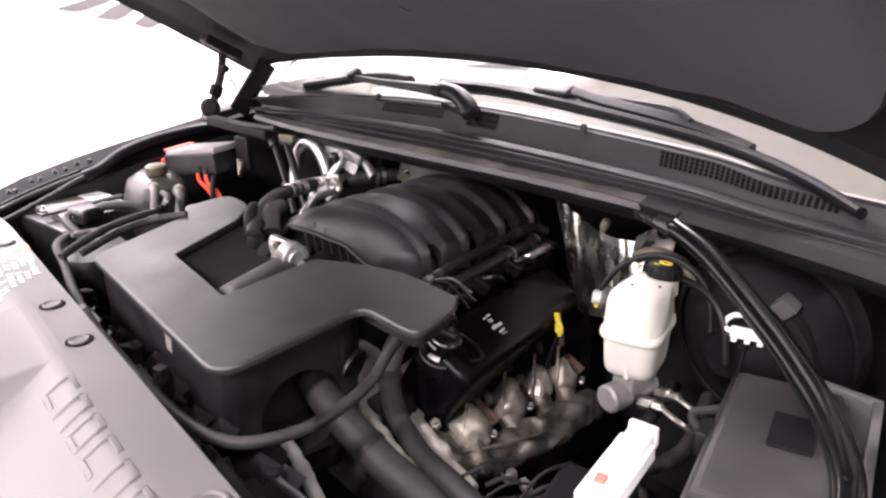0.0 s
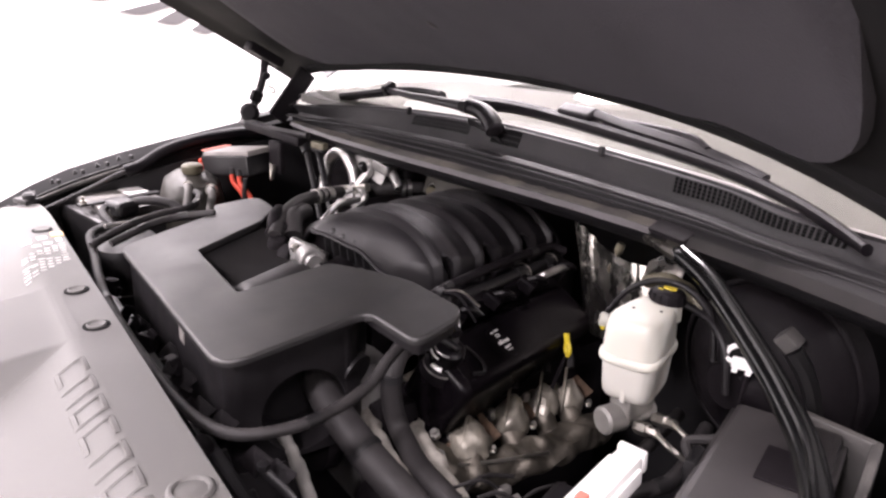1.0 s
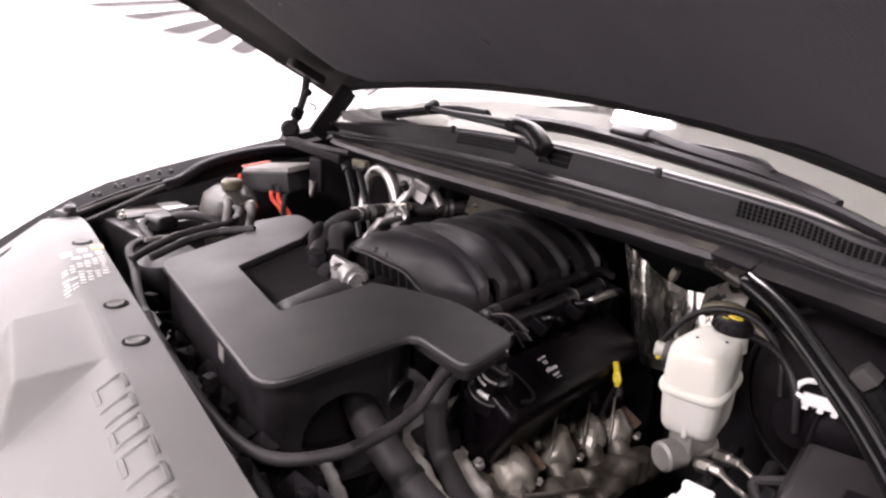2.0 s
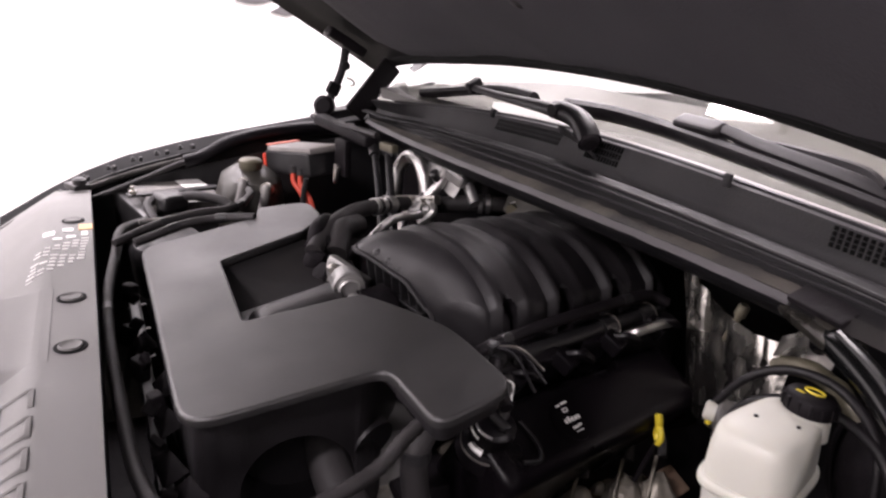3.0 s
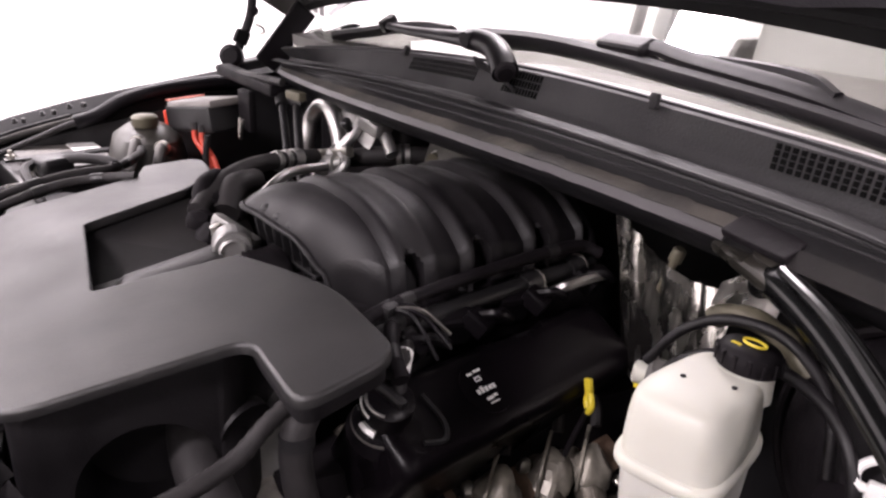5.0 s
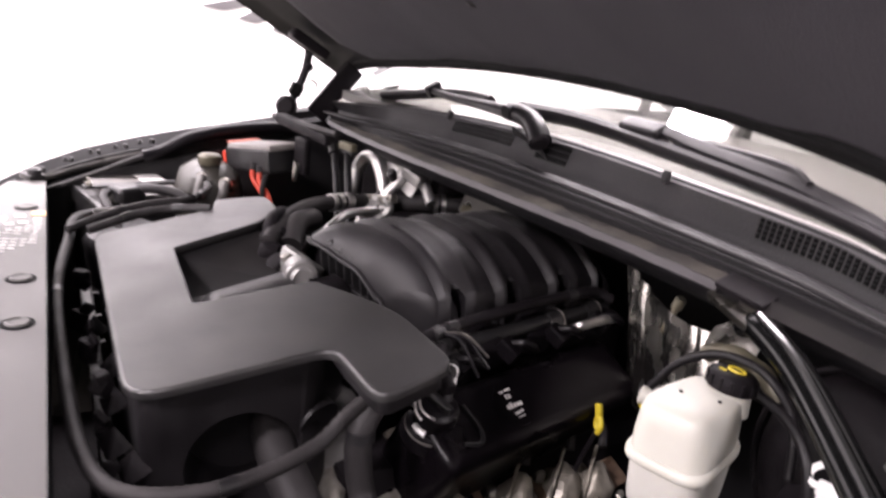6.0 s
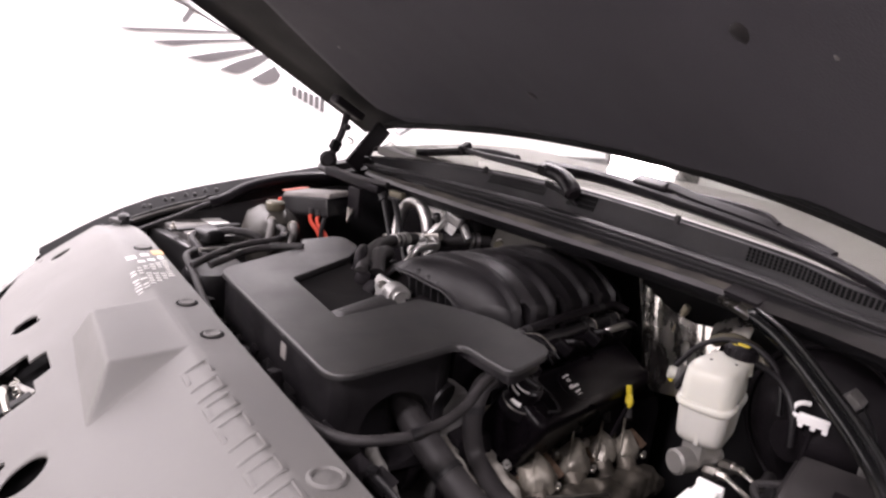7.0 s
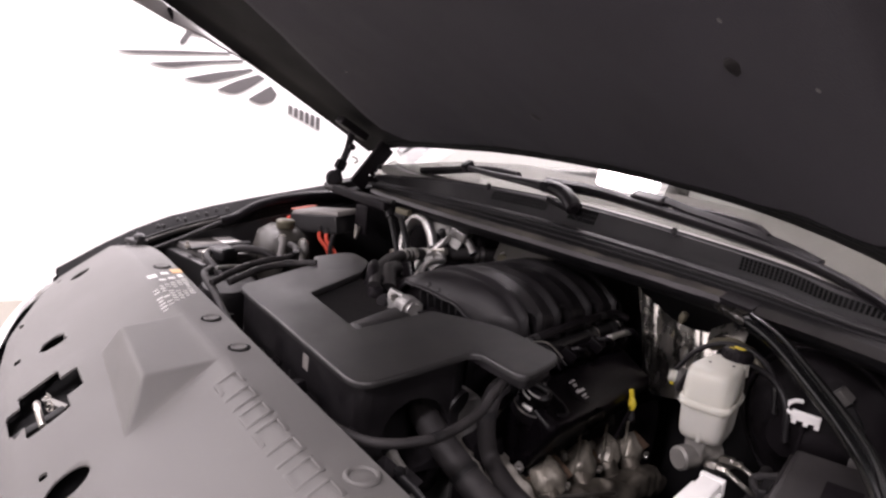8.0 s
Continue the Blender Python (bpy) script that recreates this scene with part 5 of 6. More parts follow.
coil_rail = thing("ignition_coils", (0.16, 0.58, 1.05), "row of black ignition coils between cover and manifold", "ignition coils")
for k in range(4):
    y = 0.45 + 0.092 * k
    x = 0.150 - 0.0225 * k
    part("coil", box((x, y, 1.104), (0.05, 0.045, 0.04), (0, 20, -8), 0.007), M_VALVE, coil_rail)
    part("coil_plug", box((x + 0.032, y + 0.018, 1.112), (0.03, 0.024, 0.022), (0, 30, 30), 0.004), M_VALVE, coil_rail)
    part("lead", tube([(x + 0.03, y + 0.02, 1.12), (x + 0.045, y + 0.035, 1.125), (x + 0.04, y + 0.055, 1.112), (x + 0.015, y + 0.06, 1.11)], 0.0055, 8), M_VALVE, coil_rail)
fuel = thing("fuel_rail", (0.13, 0.58, 1.1), "black fuel rail with clamped hose joints", "fuel rail")
part("rail", tube([(0.158, 0.43, 1.115), (0.128, 0.55, 1.118), (0.098, 0.70, 1.12), (0.075, 0.78, 1.12)], 0.012, 12), M_PRIMER, fuel)
for t in (0.662, 0.742):
    x = 0.158 - 0.225 * (t - 0.43)
    part("joint", tube([(x + 0.002, t - 0.012, 1.118), (x - 0.003, t + 0.012, 1.119)], 0.0165, 14), M_PLASTIC2, fuel)
    part("joint_ring", tube([(x - 0.0025, t + 0.010, 1.119), (x - 0.0033, t + 0.0128, 1.119)], 0.0175, 14), M_STEEL, fuel, "thin bright ring")
part("elbow", tube([(0.118, 0.69, 1.108), (0.132, 0.70, 1.12), (0.128, 0.735, 1.122), (0.118, 0.77, 1.118)], 0.007, 8), M_ALUPIPE, fuel, "bright metal elbow")
loom("engine_loom", [(0.19, 0.40, 1.130), (0.165, 0.43, 1.146), (0.135, 0.51, 1.147), (0.115, 0.60, 1.150), (0.098, 0.69, 1.152), (0.088, 0.75, 1.150), (0.100, 0.775, 1.140)], 0.0075, "corrugated black engine loom over the fuel rail", 0.06)
loom("engine_loom", [(0.24, 0.43, 1.115), (0.205, 0.435, 1.13), (0.17, 0.455, 1.135), (0.15, 0.49, 1.13)], 0.008, "thin black loom beside the oil filler", 0.1)
junction = thing("wiring_junction", (0.165, 0.45, 1.12), "grey taped wiring junction with loose ends", "wiring")
part("wrap", box((0.158, 0.452, 1.147), (0.017, 0.022, 0.015), (0, 10, 30), 0.005), M_PLASTIC2, junction)
for k in range(5):
    a = 0.7 * k
    e = Vector((0.19 + 0.035 * math.cos(a), 0.475 + 0.03 * math.sin(a), 1.118 + 0.004 * (k % 3)))
    part("wire", tube([(0.16, 0.455, 1.148), ((0.16 + e.x) / 2, (0.455 + e.y) / 2, 1.150), tuple(e)], 0.0022, 6), M_VALVE if k != 2 else M_STEEL, junction)
band_hose = thing("vent_hose", (0.26, 0.42, 1.1), "black vent hose with a white band", "hose")
part("hose", tube([(0.175, 0.47, 1.11), (0.195, 0.455, 1.120), (0.212, 0.444, 1.120), (0.226, 0.434, 1.105), (0.232, 0.428, 1.085)], 0.008, 10), M_RUBBER, band_hose)
part("band", tube([(0.203, 0.450, 1.1215), (0.221, 0.4375, 1.112)], 0.0092, 12), M_WHITE, band_hose, "worn white band")

dip = thing("oil_dipstick", (0.23, 0.66, 1.0), "yellow ring handle of the oil dipstick", "dipstick")
part("tube", tube([(0.215, 0.65, 0.93), (0.228, 0.655, 0.98), (0.240, 0.660, 1.022)], 0.0035, 8), M_DARK, dip)
part("handle", tube([(0.2405, 0.6600, 1.018), (0.2435, 0.6610, 1.027), (0.239, 0.6625, 1.036), (0.2335, 0.6640, 1.036), (0.2330, 0.6630, 1.028), (0.238, 0.6610, 1.022)], 0.0042, 10), M_YELLOW, dip, "yellow plastic loop")
part("tab", box((0.2325, 0.664, 1.045), (0.009, 0.006, 0.020), (0, -14, 10), 0.0015), M_YELLOW, dip, "yellow plastic tab")

# exhaust manifold with spark plug shields
exhaust = thing("exhaust_manifold", (0.33, 0.52, 0.85), "heat stained exhaust manifold with tarnished plug shields", "exhaust manifold")
part("log", dented(tube([(0.215, 0.385, 0.925), (0.250, 0.420, 0.895), (0.270, 0.470, 0.880), (0.276, 0.525, 0.880), (0.280, 0.580, 0.882), (0.280, 0.635, 0.882), (0.270, 0.690, 0.880), (0.240, 0.76, 0.84)], 0.028, 22, 12), 0.010, 38), M_IRON, exhaust)
for k, (bx, by, bz) in enumerate(((0.232, 0.402, 0.950), (0.258, 0.395, 0.930))):
    part("flange_nut", lathe([(0.0085, 0), (0.0085, 0.010), (0.005, 0.011), (0.005, 0.017)], (bx, by, bz), (0.3, -0.4, 0.85), 6), M_ZINC, exhaust)
for k, (x, y) in enumerate(((0.250, 0.454), (0.232, 0.552), (0.222, 0.632), (0.232, 0.680))):
    size = (0.96, 0.88, 0.80, 0.76)[k]
    part("runner", dented(tube([(x - 0.03, y - 0.01, 0.93), (x + 0.005, y - 0.008, 0.915), (x + 0.03, y - 0.006, 0.885)], 0.024 * size, 16, 8), 0.004, 45), M_IRON, exhaust)
    lean = (-0.34 + 0.04 * k, 0.26, 0.9)
    at = (x, y, 0.930)
    part("plug_shield", dented(lathe([(r * size, h * size) for r, h in ((0.012, -0.034), (0.025, -0.029), (0.033, -0.018), (0.0345, -0.004), (0.032, 0.009), (0.0265, 0.019), (0.019, 0.027), (0.011, 0.033), (0.006, 0.038), (0.003, 0.040))], at, lean, 34, squash=(1, 0.8)), 0.0075, 62), M_SHIELD, exhaust, "tarnished metal plug shield")
    part("fold", tube([(at[0] + 0.014, at[1] - 0.027, at[2] - 0.012), (at[0] + 0.008, at[1] - 0.020, at[2] + 0.014), (at[0] - 0.006, at[1] - 0.004, at[2] + 0.032), (at[0] - 0.018, at[1] + 0.010, at[2] + 0.046)], 0.0026, 6), M_SHIELD, exhaust)
    part("boot_end", dented(lathe([(0.007, -0.006), (0.011, 0), (0.0125, 0.008), (0.010, 0.014), (0.004, 0.017)], (at[0] - 0.020, at[1] - 0.018, at[2] + 0.002), (-0.2, -0.9, 0.35), 14), 0.002, 90), M_STEEL, exhaust, "bright metal boot end")
    part("plate", dented(box((x - 0.020, y + 0.044, 0.928), (0.05, 0.030, 0.006), (20, 30, 14), 0.002), 0.002, 50), M_RUST, exhaust, "rusty brown flange plate")
    part("stud", lathe([(0.0065, 0), (0.0065, 0.008), (0.004, 0.009), (0.004, 0.016)], (x + 0.016, y + 0.034, 0.912), (0.5, -0.3, 0.8), 6), M_STEEL, exhaust)
    part("plug_lead", tube([(x - 0.014, y + 0.016, 0.975), (x - 0.026, y + 0.024, 0.99), (x - 0.045, y + 0.03, 1.0)], 0.007, 8), M_RUBBER, exhaust)
part("plate", dented(box((0.226, 0.410, 0.932), (0.045, 0.03, 0.006), (20, 30, 10), 0.002), 0.002, 50), M_RUST, exhaust, "rusty brown flange plate")
solo("ground_strap", tube([(0.258, 0.400, 0.912), (0.284, 0.449, 0.915), (0.300, 0.492, 0.915), (0.312, 0.532, 0.915), (0.315, 0.56, 0.91)], 0.0032, 6), M_STEEL, "braided metal strap beside the exhaust", "cable")
alternator = thing("alternator", (0.27, 0.28, 0.9), "grimy dark alternator below the hoses", "alternator")
part("housing", lathe([(0.05, 0), (0.066, 0.012), (0.066, 0.08), (0.05, 0.095), (0.02, 0.1)], (0.27, 0.36, 0.865), (0.1, -1, 0.1), 28), M_DARK, alternator)
part("pulley", lathe([(0.032, 0), (0.032, 0.008), (0.027, 0.012), (0.032, 0.016), (0.032, 0.024), (0.01, 0.025)], (0.28, 0.26, 0.875), (0.1, -1, 0.1), 24), M_PRIMER, alternator)
part("boss", lathe([(0.013, 0), (0.013, 0.012), (0.007, 0.014)], (0.33, 0.37, 0.91), (0.3, -0.5, 0.8), 12), M_ZINC, alternator, "pale cast boss")
belt = thing("front_pulley", (0.1, 0.25, 0.85), "dark idler pulley behind the radiator", "pulley")
part("wheel", lathe([(0.055, 0), (0.06, 0.004), (0.06, 0.03), (0.05, 0.034), (0.015, 0.036)], (0.10, 0.29, 0.93), (0, -1, 0.1), 28), M_DARK, belt)

# ---- driver's side of the bay ----
reservoir = thing("brake_reservoir", (0.478, 0.54, 1.08), "milky white brake fluid reservoir with black cap", "brake reservoir")
RC = Vector((0.478, 0.540, 0))
R_COS, R_SIN, R_LEAN = math.cos(math.radians(20)), math.sin(math.radians(20)), 0.04


def oval(profile, n=36, power=3.6):
    """A stack of rounded-square rings: (height, half width, half depth, shift in y)."""
    own = bmesh.new()
    rings = []
    for z, hx, hy, sy in profile:
        ring = []
        for k in range(n):
            a = 2 * math.pi * k / n
            c, s = math.cos(a), math.sin(a)
            lx, ly = 0.955 * hx * math.copysign(abs(c) ** (2 / power), c), sy + 0.955 * hy * math.copysign(abs(s) ** (2 / power), s)
            if lx < 0:
                lx *= 1 - 0.34 * smoothstep(-0.6, 1.0, ly / hy)
            else:
                lx *= 0.90
            ring.append(own.verts.new((RC.x + lx * R_COS - ly * R_SIN, RC.y + lx * R_SIN + ly * R_COS, z + R_LEAN * ly)))
        rings.append(ring)
    for a, b in zip(rings, rings[1:]):
        for k in range(n):
            own.faces.new((a[k], a[(k + 1) % n], b[(k + 1) % n], b[k]))
    own.faces.new(rings[0][::-1])
    own.faces.new(rings[-1])
    return own


part("lower_half", oval([(1.108, 0.030, 0.036, 0), (1.111, 0.034, 0.041, 0), (1.117, 0.0365, 0.045, 0), (1.126, 0.0375, 0.047, 0), (1.161, 0.0395, 0.0495, 0)], 48, 4.2), M_FLUID, reservoir)
part("weld_rim", oval([(1.1600, 0.0395, 0.0495, 0), (1.1620, 0.0430, 0.0530, 0), (1.1642, 0.0440, 0.0540, 0), (1.1680, 0.0440, 0.0540, 0), (1.1705, 0.0430, 0.0530, 0), (1.1725, 0.0405, 0.0505, 0)], 48, 4.4), M_NYLON, reservoir)
part("upper_half", oval([(1.1715, 0.0405, 0.0505, 0), (1.1850, 0.0402, 0.0502, 0), (1.2000, 0.0392, 0.0492, 0), (1.2090, 0.0382, 0.0482, 0.0003), (1.2145, 0.0365, 0.0465, 0.0006), (1.2182, 0.0335, 0.0438, 0.001), (1.2206, 0.0285, 0.0390, 0.002), (1.2218, 0.0180, 0.0270, 0.002), (1.2220, 0.0060, 0.0100, 0.002)], 48, 4.2), M_NYLON, reservoir)
part("front_rib", box((RC.x + 0.043 * R_SIN, RC.y - 0.043 * R_COS, 1.132), (0.006, 0.004, 0.046), (0, 0, 20), 0.0015), M_FLUID, reservoir)
part("neck", lathe([(0.0225, 0), (0.0210, 0.012), (0.0205, 0.019), (0.018, 0.020)], (0.478, 0.577, 1.202), (0.02, 0.10, 1), 28), M_NYLON, reservoir)
CAP = Vector((0.478, 0.580, 1.2195))
capm = part("cap", lathe([(0.0200, 0), (0.0218, 0.003), (0.0222, 0.009), (0.0214, 0.015), (0.0185, 0.0180), (0.009, 0.0190)], CAP, (0.02, 0.14, 1), 32), M_DARK, reservoir, "black screw cap with a yellow mark")
for k in range(14):
    a = 2 * math.pi * k / 14
    part("grip_rib", box(CAP + Vector((0.0221 * math.cos(a), 0.0015 + 0.0221 * math.sin(a), 0.008 - 0.0035 * math.sin(a))), (0.0032, 0.0032, 0.011), (0, 0, math.degrees(a)), 0.001), M_DARK, capm)
part("yellow_ring", tube([CAP + Vector((0.001 + 0.0078 * math.cos(a), 0.0030 + 0.0066 * math.sin(a), 0.0188 - 0.0012 * math.sin(a))) for a in [2 * math.pi * k / 10 for k in range(11)]], 0.0019, 6, 2, flat=0.5), M_YELLOW, capm)
part("yellow_bar", box(CAP + Vector((-0.004, -0.0095, 0.0200)), (0.007, 0.0035, 0.001), (-8, 0, 10), 0), M_YELLOW, capm)
for dx, dy in ((-0.008, -0.012), (0.018, 0.008)):
    part("dot", lathe([(0.002, 0), (0.002, 0.001)], (RC.x + dx, RC.y + dy, 1.2214), n=8), M_DARK, reservoir)
sensor = thing("fluid_sensor", (0.36, 0.62, 1.12), "grey level sensor plug with a yellow lock", "sensor")
part("plug", lathe([(0.016, 0), (0.019, 0.005), (0.019, 0.030), (0.014, 0.034)], (0.377, 0.642, 1.132), (-0.75, -0.6, 0.1), 8), M_GREYLID, sensor)
part("face", lathe([(0.011, 0), (0.011, 0.012), (0.007, 0.014)], (0.3520, 0.6225, 1.1355), (-0.75, -0.6, 0.1), 10), M_NYLON, sensor, "white plug face")
part("lock", box((0.350, 0.616, 1.130), (0.006, 0.006, 0.016), (0, 20, 30), 0.002), M_YELLOW, sensor)
part("stem", tube([(0.362, 0.632, 1.146), (0.40, 0.645, 1.13), (0.44, 0.65, 1.12)], 0.006, 8), M_PRIMER, sensor)
master = thing("master_cylinder", (0.475, 0.56, 1.03), "bright aluminium brake master cylinder", "master cylinder")
part("barrel", lathe([(0.015, 0), (0.0185, 0.003), (0.0185, 0.03), (0.015, 0.034), (0.015, 0.08)], (0.474, 0.487, 1.076), (0.12, 1, 0.0), 24), M_ZINC, master)
part("mount", box((0.480, 0.535, 1.095), (0.034, 0.05, 0.032), bevel=0.005), M_ZINC, master)
for py, s in ((0.525, 1), (0.56, 1)):
    part("union", lathe([(0.009, 0), (0.009, 0.02), (0.006, 0.022), (0.006, 0.035)], (0.50, py, 1.07), (1, -0.1, 0.25), 6), M_STEEL, master)
    part("brake_pipe", tube([(0.53, py - 0.003, 1.078), (0.56, py - 0.01, 1.075), (0.585, py + 0.01, 1.05), (0.60, py + 0.04, 0.99)], 0.0035, 8), M_STEEL, master)
booster = thing("brake_booster", (0.55, 0.70, 1.0), "black round brake booster behind the reservoir", "brake booster")
part("shell", lathe([(0.03, -0.02), (0.045, 0), (0.085, 0.018), (0.105, 0.03), (0.118, 0.05), (0.122, 0.07), (0.122, 0.11)], (0.545, 0.655, 1.115), (0.1, 1, 0.05), 40), M_DARK, booster)
part("rim", tube([(0.55 + 0.124 * math.cos(a), 0.715, 1.118 + 0.124 * math.sin(a)) for a in [2 * math.pi * k / 32 for k in range(33)]], 0.005, 8, 2), M_DARK, booster)
part("vacuum_hose", tube([(0.53, 0.62, 1.15), (0.520, 0.625, 1.19), (0.495, 0.635, 1.212), (0.455, 0.642, 1.222), (0.41, 0.638, 1.215), (0.375, 0.628, 1.19), (0.35, 0.62, 1.15)], 0.0045, 12, 8), M_RUNNER, booster)
part("vacuum_hose", tube([(0.56, 0.61, 1.12), (0.55, 0.612, 1.17), (0.52, 0.62, 1.198), (0.47, 0.625, 1.205), (0.42, 0.622, 1.192), (0.385, 0.615, 1.165), (0.365, 0.61, 1.12)], 0.0050, 12, 8), M_RUNNER, booster)
part("vacuum_hose", tube([(0.60, 0.60, 1.11), (0.60, 0.55, 1.10), (0.57, 0.53, 1.085), (0.60, 0.515, 1.075), (0.64, 0.53, 1.08)], 0.006, 8, 8), M_RUBBER, booster)


def crumple(x, y, z, s=1.0):
    """Sharp small creases on a slow wave."""
    ridge = abs(noise.noise((x * 52 + z * 8, y * 52, z * 15 + 5)))
    return s * (0.0045 * noise.noise((x * 18, y * 18, z * 14)) + 0.0046 * ridge + 0.0007 * abs(noise.noise((x * 130, y * 130, z * 60))))


foil = thing("heat_foil", (0.28, 0.74, 1.05), "crinkled aluminium heat shield foil on the bulkhead", "heat shield")
FOIL_TOP = [(0.118, 0.775, 1.214), (0.160, 0.757, 1.207), (0.203, 0.744, 1.199), (0.24, 0.732, 1.193), (0.27, 0.724, 1.191), (0.30, 0.716, 1.193), (0.33, 0.712, 1.198), (0.365, 0.708, 1.205)]
FOIL_LOW = [(0.180, 0.765, 1.03), (0.205, 0.75, 1.03), (0.230, 0.735, 1.03), (0.25, 0.725, 1.04), (0.275, 0.71, 1.05), (0.30, 0.70, 1.06), (0.33, 0.69, 1.07), (0.37, 0.68, 1.08)]


def foil_f(rows_a, rows_b, s=1.0):
    a, b = [Vector(p) for p in rows_a], [Vector(p) for p in rows_b]

    def f(u, v):
        k = u * (len(a) - 1)
        i = min(int(k), len(a) - 2)
        p = a[i].lerp(a[i + 1], k - i).lerp(b[i].lerp(b[i + 1], k - i), v)
        c = crumple(p.x, p.y, p.z, s)
        fold = 0.0028 * s * math.sin(190 * (p.x + 0.25 * p.z) + 2 * math.sin(9 * p.z)) * (1 - smoothstep(0.2, 0.26, p.x))
        return (p.x + 0.4 * c, p.y - c - fold, p.z + 0.3 * c)
    return f


part("sheet", sheet(foil_f(FOIL_TOP, FOIL_LOW), 170, 96, 0.0015), M_FOIL, foil)


WRAP_TOP = [(0.338, 0.715, 1.206), (0.360, 0.712, 1.222), (0.382, 0.708, 1.234), (0.402, 0.702, 1.236), (0.420, 0.694, 1.230)]
WRAP_LOW = [(0.350, 0.690, 1.193), (0.370, 0.684, 1.203), (0.390, 0.680, 1.211), (0.408, 0.676, 1.213), (0.428, 0.672, 1.208)]
part("wrap", sheet(foil_f(WRAP_TOP, WRAP_LOW, 0.4), 50, 26, 0.0015), M_FOIL, foil)
part("sleeve", dented(tube([(0.375, 0.668, 1.196), (0.400, 0.664, 1.209), (0.430, 0.660, 1.214), (0.456, 0.660, 1.208), (0.475, 0.662, 1.19)], 0.0095, 14, 10), 0.002, 60), M_BRASS, foil, "tarnished pipe sleeve")
stud = thing("bulkhead_stud", (0.262, 0.737, 1.16), "dull brass stud standing out of the foil", "stud")
part("shank", lathe([(0.0045, 0), (0.0045, 0.04), (0.0075, 0.041), (0.0075, 0.054), (0.005, 0.057)], (0.252, 0.728, 1.16), (0.35, 0.0, 1), 10), M_BRASS, stud)

brace = thing("cross_brace", (0.65, 0.45, 1.2), "black tubular brace from the cowl to the wing", "brace")
part("bar", tube([(0.448, 0.622, 1.266), (0.475, 0.606, 1.276), (0.55, 0.565, 1.270), (0.66, 0.492, 1.248), (0.72, 0.446, 1.236), (0.765, 0.405, 1.226), (0.81, 0.34, 1.218), (0.84, 0.25, 1.205)], 0.0135, 14, 8, flat=0.85), M_BRACE, brace)
part("rib", tube([(0.475, 0.600, 1.289), (0.55, 0.559, 1.283), (0.66, 0.486, 1.261), (0.72, 0.440, 1.249), (0.765, 0.399, 1.239), (0.81, 0.335, 1.231)], 0.004, 8, 8), M_BRACE, brace)
part("foot", dented(box((0.446, 0.625, 1.282), (0.092, 0.046, 0.012), (20, 4, -18), 0.005), 0.003, 40), M_TANK, brace, "dark worn bracket foot")
part("foot_bolt", lathe([(0.010, 0), (0.010, 0.006), (0.006, 0.008)], (0.432, 0.632, 1.290), (0, -0.35, 1), 6), M_PRIMER, brace)
part("rust_patch", lathe([(0.017, 0), (0.017, 0.0015), (0.012, 0.002)], (0.46, 0.622, 1.288), (0.1, -0.35, 1), 14, squash=(1.3, 0.8)), M_TANK, brace, "dull worn patch")
part("foot", box((0.845, 0.235, 1.195), (0.05, 0.06, 0.014), (0, 10, 10), 0.005), M_PRIMER, brace)

relay = thing("relay_box", (0.67, 0.53, 0.95), "black relay box with a wide flat lid", "relay box")
RT = (0, 0, 20)
part("body", box((0.680, 0.505, 1.045), (0.115, 0.255, 0.12), RT, 0.01), M_PLASTIC2, relay)
part("lid", box((0.680, 0.505, 1.112), (0.118, 0.262, 0.018), RT, 0.008), M_RELAY, relay)
part("lid_rim", box((0.680, 0.505, 1.103), (0.132, 0.276, 0.008), RT, 0.004), M_RELAY, relay)
part("lid_panel", box((0.690, 0.525, 1.1225), (0.045, 0.070, 0.003), RT, 0.001), M_DARK, relay)
part("catch", box((0.612, 0.485, 1.095), (0.014, 0.04, 0.03), RT, 0.004), M_PLASTIC2, relay)
tray = thing("side_bin", (0.74, 0.58, 0.98), "dark open tray beside the relay box", "tray")
for a, b in (((0.640, 0.650), (0.724, 0.655)), ((0.724, 0.655), (0.770, 0.515)), ((0.770, 0.515), (0.800, 0.425))):
    mid, run = (Vector(a) + Vector(b)) / 2, Vector(b) - Vector(a)
    part("wall", box((mid.x, mid.y, 1.075), (run.length + 0.010, 0.011, 0.10), (0, 0, math.degrees(math.atan2(run.y, run.x))), 0.004), M_GREYLID, tray)
part("base", box((0.72, 0.56, 1.03), (0.10, 0.20, 0.012), RT, 0.004), M_DARK, tray)
clip_w = thing("white_clip", (0.628, 0.51, 1.12), "white plastic hose clip with a hooked end", "clip")
CW = pose(0.554, 0.61, 1.165, 0, 5, 32)


def at_clip(x, y, z):
    return CW @ Vector((x, y, z))


part("bar", box(at_clip(0.026, 0, 0), (0.040, 0.007, 0.015), (0, 5, 32), 0.003), M_WHITE, clip_w)
part("hook", tube([at_clip(0.010, 0, 0.0), at_clip(0.000, 0.001, 0.002), at_clip(-0.001, 0.006, 0.010), at_clip(0.007, 0.012, 0.016), at_clip(0.018, 0.016, 0.017)], 0.0034, 8), M_WHITE, clip_w)
for tx in (0.012, 0.028, 0.043):
    part("tooth", box(at_clip(tx, 0, -0.009), (0.007, 0.006, 0.008), (0, 5, 32), 0.0015), M_WHITE, clip_w)
part("post", tube([at_clip(0.028, 0.006, -0.005), at_clip(0.028, 0.010, -0.03), at_clip(0.028, 0.010, -0.065)], 0.004, 8), M_DARK, clip_w)
plug = thing("white_connector", (0.585, 0.38, 1.0), "white wiring connector with a small red lock", "connector")
PT = (6, 0, 13)
